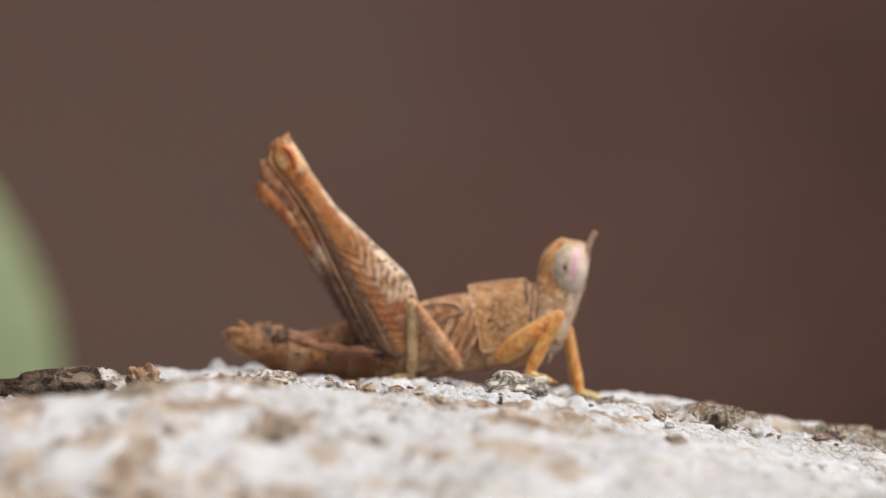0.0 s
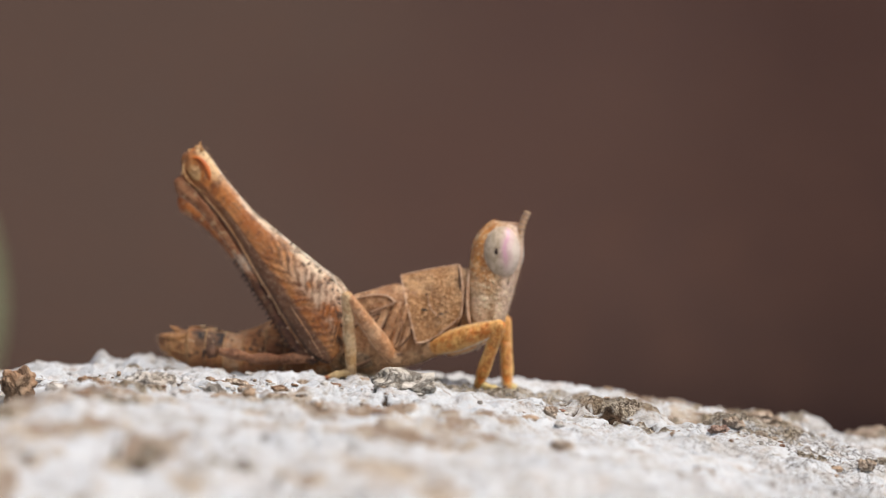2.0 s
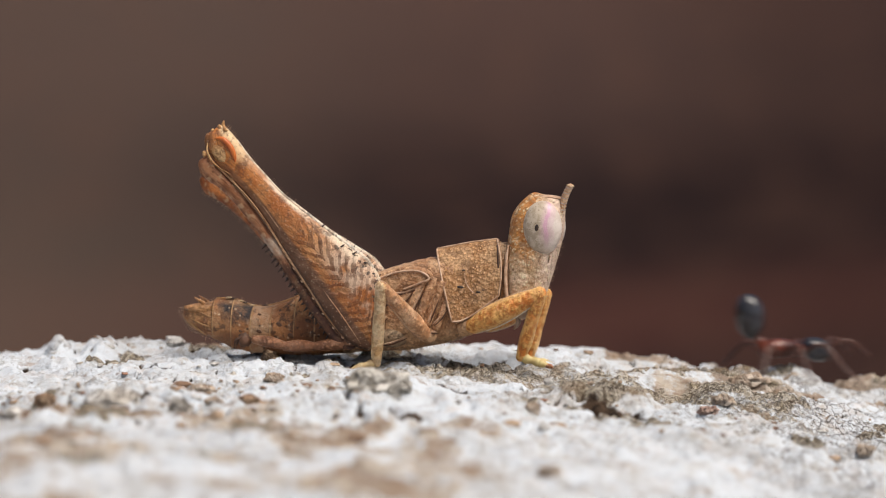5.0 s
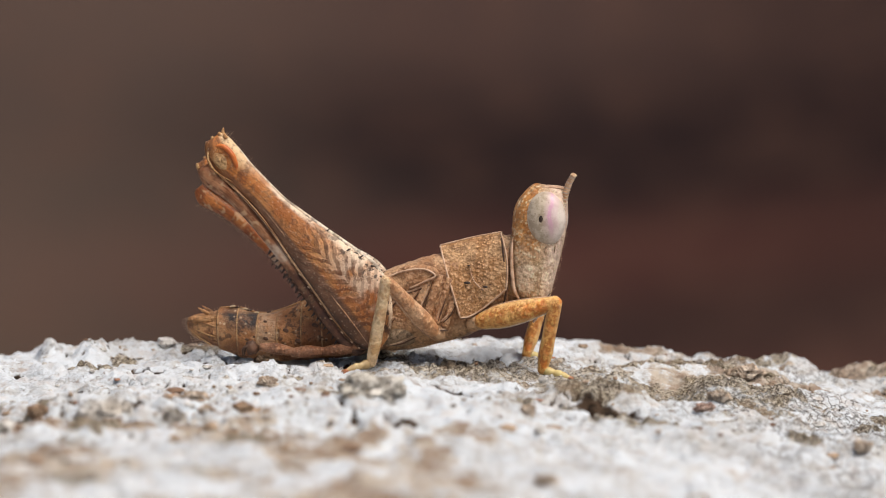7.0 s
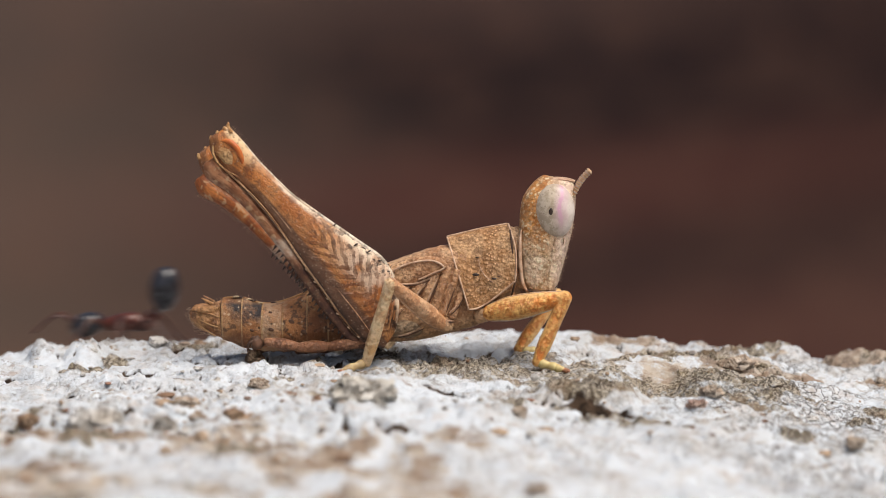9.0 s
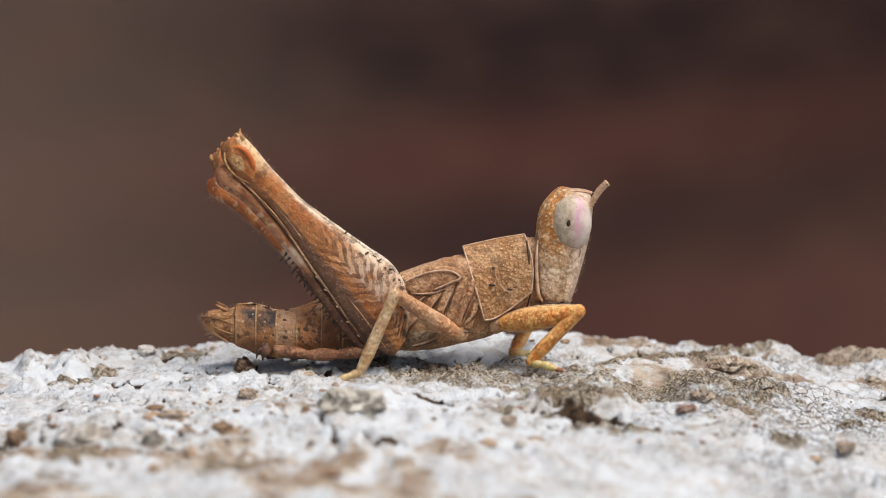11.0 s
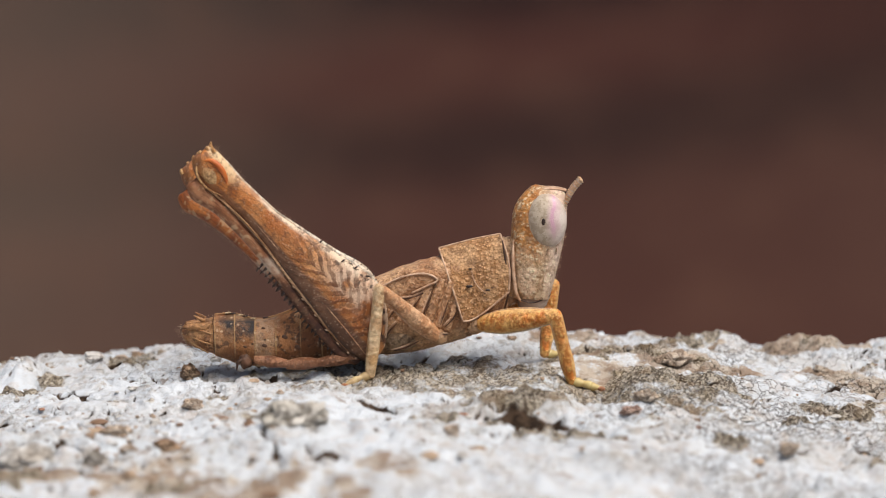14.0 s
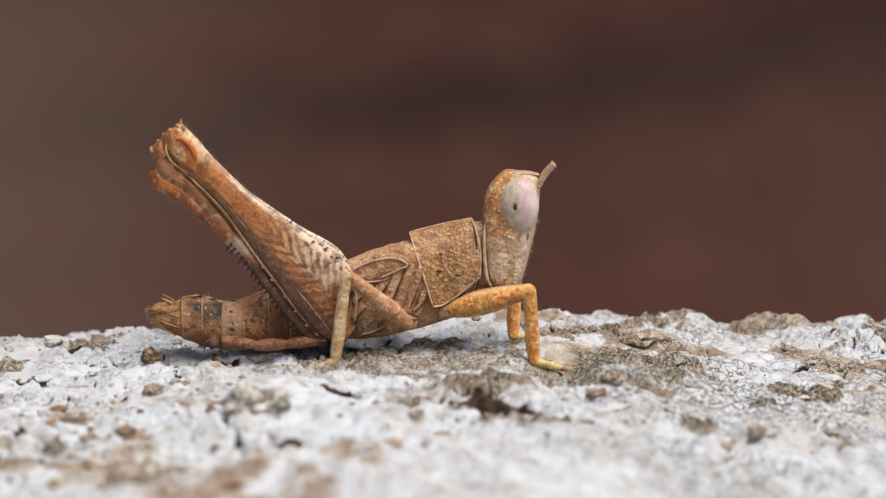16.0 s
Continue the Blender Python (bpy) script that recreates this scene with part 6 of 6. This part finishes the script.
def build_crumbs():
    """Countless loose crumbs and flakes of bark scattered over the crust."""
    rnd = random.Random(21)
    spots = []
    while len(spots) < 800:
        x, y = rnd.uniform(-29, 26), rnd.uniform(-24, 16)
        dense = fbm(np.array([x / 4.0]), np.array([y / 3.0]), 43, 4)[0]
        if rnd.random() < max(0.06, (dense - 0.42) * 4) * (1.0 if y < -2 else 0.5) * (1.0 if x < -6 else 0.16) + (0.35 if -10 < y < -4.5 and x < -5 else 0.0) - (0.3 if y < -11.5 else 0.0):
            spots.append((x, y, rnd.uniform(0.06, 0.18) * (2.2 if rnd.random() < 0.10 else 1.0)))
    xs, ys = np.array([p[0] for p in spots]), np.array([p[1] for p in spots])
    zs = log_profile(xs, ys) + relief(xs, ys)[0]
    verts, faces = [], []
    for (x, y, r), z in zip(spots, zs):
        base = len(verts)
        sx, sy, sz, spin = rnd.uniform(0.7, 1.6), rnd.uniform(0.7, 1.3), rnd.uniform(0.35, 0.9), rnd.uniform(0, 3.14)
        for i, (lat, count) in enumerate(((-0.8, 5), (0.0, 7), (0.7, 5))):
            for j in range(count):
                a = 2 * math.pi * j / count + spin + 0.4 * i
                k = r * rnd.uniform(0.7, 1.2) * math.sqrt(1 - lat * lat)
                verts.append((x + k * sx * math.cos(a), y + k * sy * math.sin(a), z + r * sz * (lat + 0.45) * rnd.uniform(0.8, 1.2)))
        low, mid, top = [base + j for j in range(5)], [base + 5 + j for j in range(7)], [base + 12 + j for j in range(5)]
        faces += [tuple(low[::-1]), tuple(top)]
        for ring_a, ring_b in ((low, mid), (mid, top)):
            na, nb = len(ring_a), len(ring_b)
            i = j = 0
            while i < na or j < nb:
                if j * na <= i * nb and j < nb:
                    faces.append((ring_a[i % na], ring_b[(j + 1) % nb], ring_b[j % nb]))
                    j += 1
                else:
                    faces.append((ring_a[i % na], ring_a[(i + 1) % na], ring_b[j % nb]))
                    i += 1
    n = Nodes("bark_crumb", 0.9, 0.0, 0.15)
    geo = n.tree.nodes.new("ShaderNodeNewGeometry")
    own = geo.outputs["Random Per Island"]
    color = n.mix(n.ramp(own, 0.38, 0.50), (0.55, 0.53, 0.50), (0.42, 0.31, 0.22))
    color = n.mix(n.ramp(own, 0.74, 0.84), color, (0.24, 0.15, 0.10))
    color = n.mix(n.ramp(own, 0.94, 0.97), color, (0.34, 0.19, 0.13))
    color = n.mix(n.ramp(n.noise(2600.0, 4.0, 0.7), 0.50, 0.62, 0.0, 0.6), color, (0.08, 0.055, 0.04))
    n.bump(n.noise(3000.0, 4.0, 0.7), 0.7, 0.0001)
    ob = mesh_object("bark_crumbs", verts, faces, n.done(color), smooth=False)
    tagged(ob, "loose brown and white crumbs of bark strewn over the crust", "bark crumbs", kind="stuff")


build_crumbs()


# ---- motion of the animals, in one place ----
def motions():
    body = [k / 10 for k in range(161)]
    walk(hopper, [(t, body_pose(t)[0]) for t in body])
    for leg, s in ((near_hind, -1), (far_hind, 1)):
        o = Vector((HIP[0], HIP[1] * s, HIP[2])) * MM
        rows = []
        for t in body:
            turn, du, dv = body_pose(t)[1]
            drop = float(np.interp(t, (0.0, 4.2, 6.5, 8.2, 10.5, 12.0, 13.0, 16.0), (4.2, 4.4, 7.0, 6.6, 4.8, 4.6, 5.2, 5.6)))
            rows.append((t, Matrix.Translation(o + Vector((du, 0, dv + (0.16 if s < 0 else 0.0))) * MM) @ Matrix.Rotation(radians(-turn - (drop if s > 0 else 0.0)), 4, "Y")))
        walk(leg, rows)
    for antenna, root in feelers:
        lean = ((0.0, 22), (4.2, 22), (6.5, 17), (7.5, 17), (8.0, 3), (10.5, 2), (16.0, 2))
        walk(antenna, [(t, Matrix.Translation(root) @ Matrix.Rotation(radians(-a), 4, "Y")) for t, a in lean])
    far_middle = [(t, x + 0.9, y + 5.2, z - 1.3, u + 0.9, v + 5.4, w) for t, x, y, z, u, v, w in NEAR_MIDDLE]
    for parts, rows in ((near_fore, leg_rows(NEAR_FORE, (5.35, -0.95, 1.55), FORE, SHIN, (0.9, -0.25, -0.22))), (far_fore, leg_rows(FAR_FORE, (5.75, 0.95, 1.5), FORE, SHIN, (0.8, 0.35, -0.14))),
                        (near_mid, leg_rows(NEAR_MIDDLE, (3.15, -1.0, 0.85), MID, MIDSHIN, (-0.75, -0.45, -0.18))), (far_mid, leg_rows(far_middle, (3.15, 1.0, 0.85), MID, MIDSHIN, (-0.6, 0.6, -0.35)))):
        for ob, r in zip(parts, rows):
            walk(ob, r)
    walk(ants[0], run([(0.0, -30, 34, 0, 0), (3.7, -8, 22, 0, 20), (4.0, -2.5, 16, 0, 10), (4.2, -1.2, 15, 0, 10), (4.8, 9, 14.5, 0, 20), (5.4, 24, 15, 0, 60), (5.7, 26, 15, 0, 130), (6.0, 24, 14.5, 0, 178), (6.3, 8, 14, 0, 180), (6.5, -11.5, 14, 0, 180), (6.7, -31, 15, 0, 180), (7.2, -60, 20, 0, 180), (16.0, -90, 40, 0, 180)]))
    walk(ants[1], run([(0.0, 70, 40, 0, 180), (7.6, 42, 24, 0, 180), (7.8, 27.5, 12, -0.6, 178), (8.0, 18.8, 10, -0.3, 180), (8.2, 11, 13, 0, 180), (8.5, -1, 14, 0, 180), (9.0, -18, 14, 0, 178), (9.5, -36, 15, 0, 180), (16.0, -90, 40, 0, 180)]))
    walk(ants[2], run([(0.0, -90, 40, 0, 0), (9.7, -38, 15, 0, 0), (10.0, -16, 14, 0, 0), (10.5, 10.7, 14, -0.1, 0), (10.8, 26, 14, 0, 0), (11.2, 44, 16, 0, 0), (16.0, 110, 40, 0, 0)]))
    walk(ants[3], run([(0.0, -60, 40, 0, 0), (12.2, -8, 32, 0, 30), (12.45, -1, 27, 0, 30), (12.6, 6.0, 14.5, 0, 5), (12.7, 9.4, 14, 0, 0), (13.0, 20.6, 12, -0.8, 0), (13.3, 28, 14, 0, 0), (16.0, 100, 40, 0, 0)]))
    walk(ants[4], run([(0.0, -110, 40, 0, 0), (12.9, -45, 15, 0, 0), (13.2, -23, 14, 0, 0), (13.4, -7, 13, 0, 0), (13.6, 8.9, 12.5, 0.2, 0), (13.8, 20, 14, 0, 0), (14.2, 45, 16, 0, 0), (16.0, 120, 40, 0, 0)]))


motions()
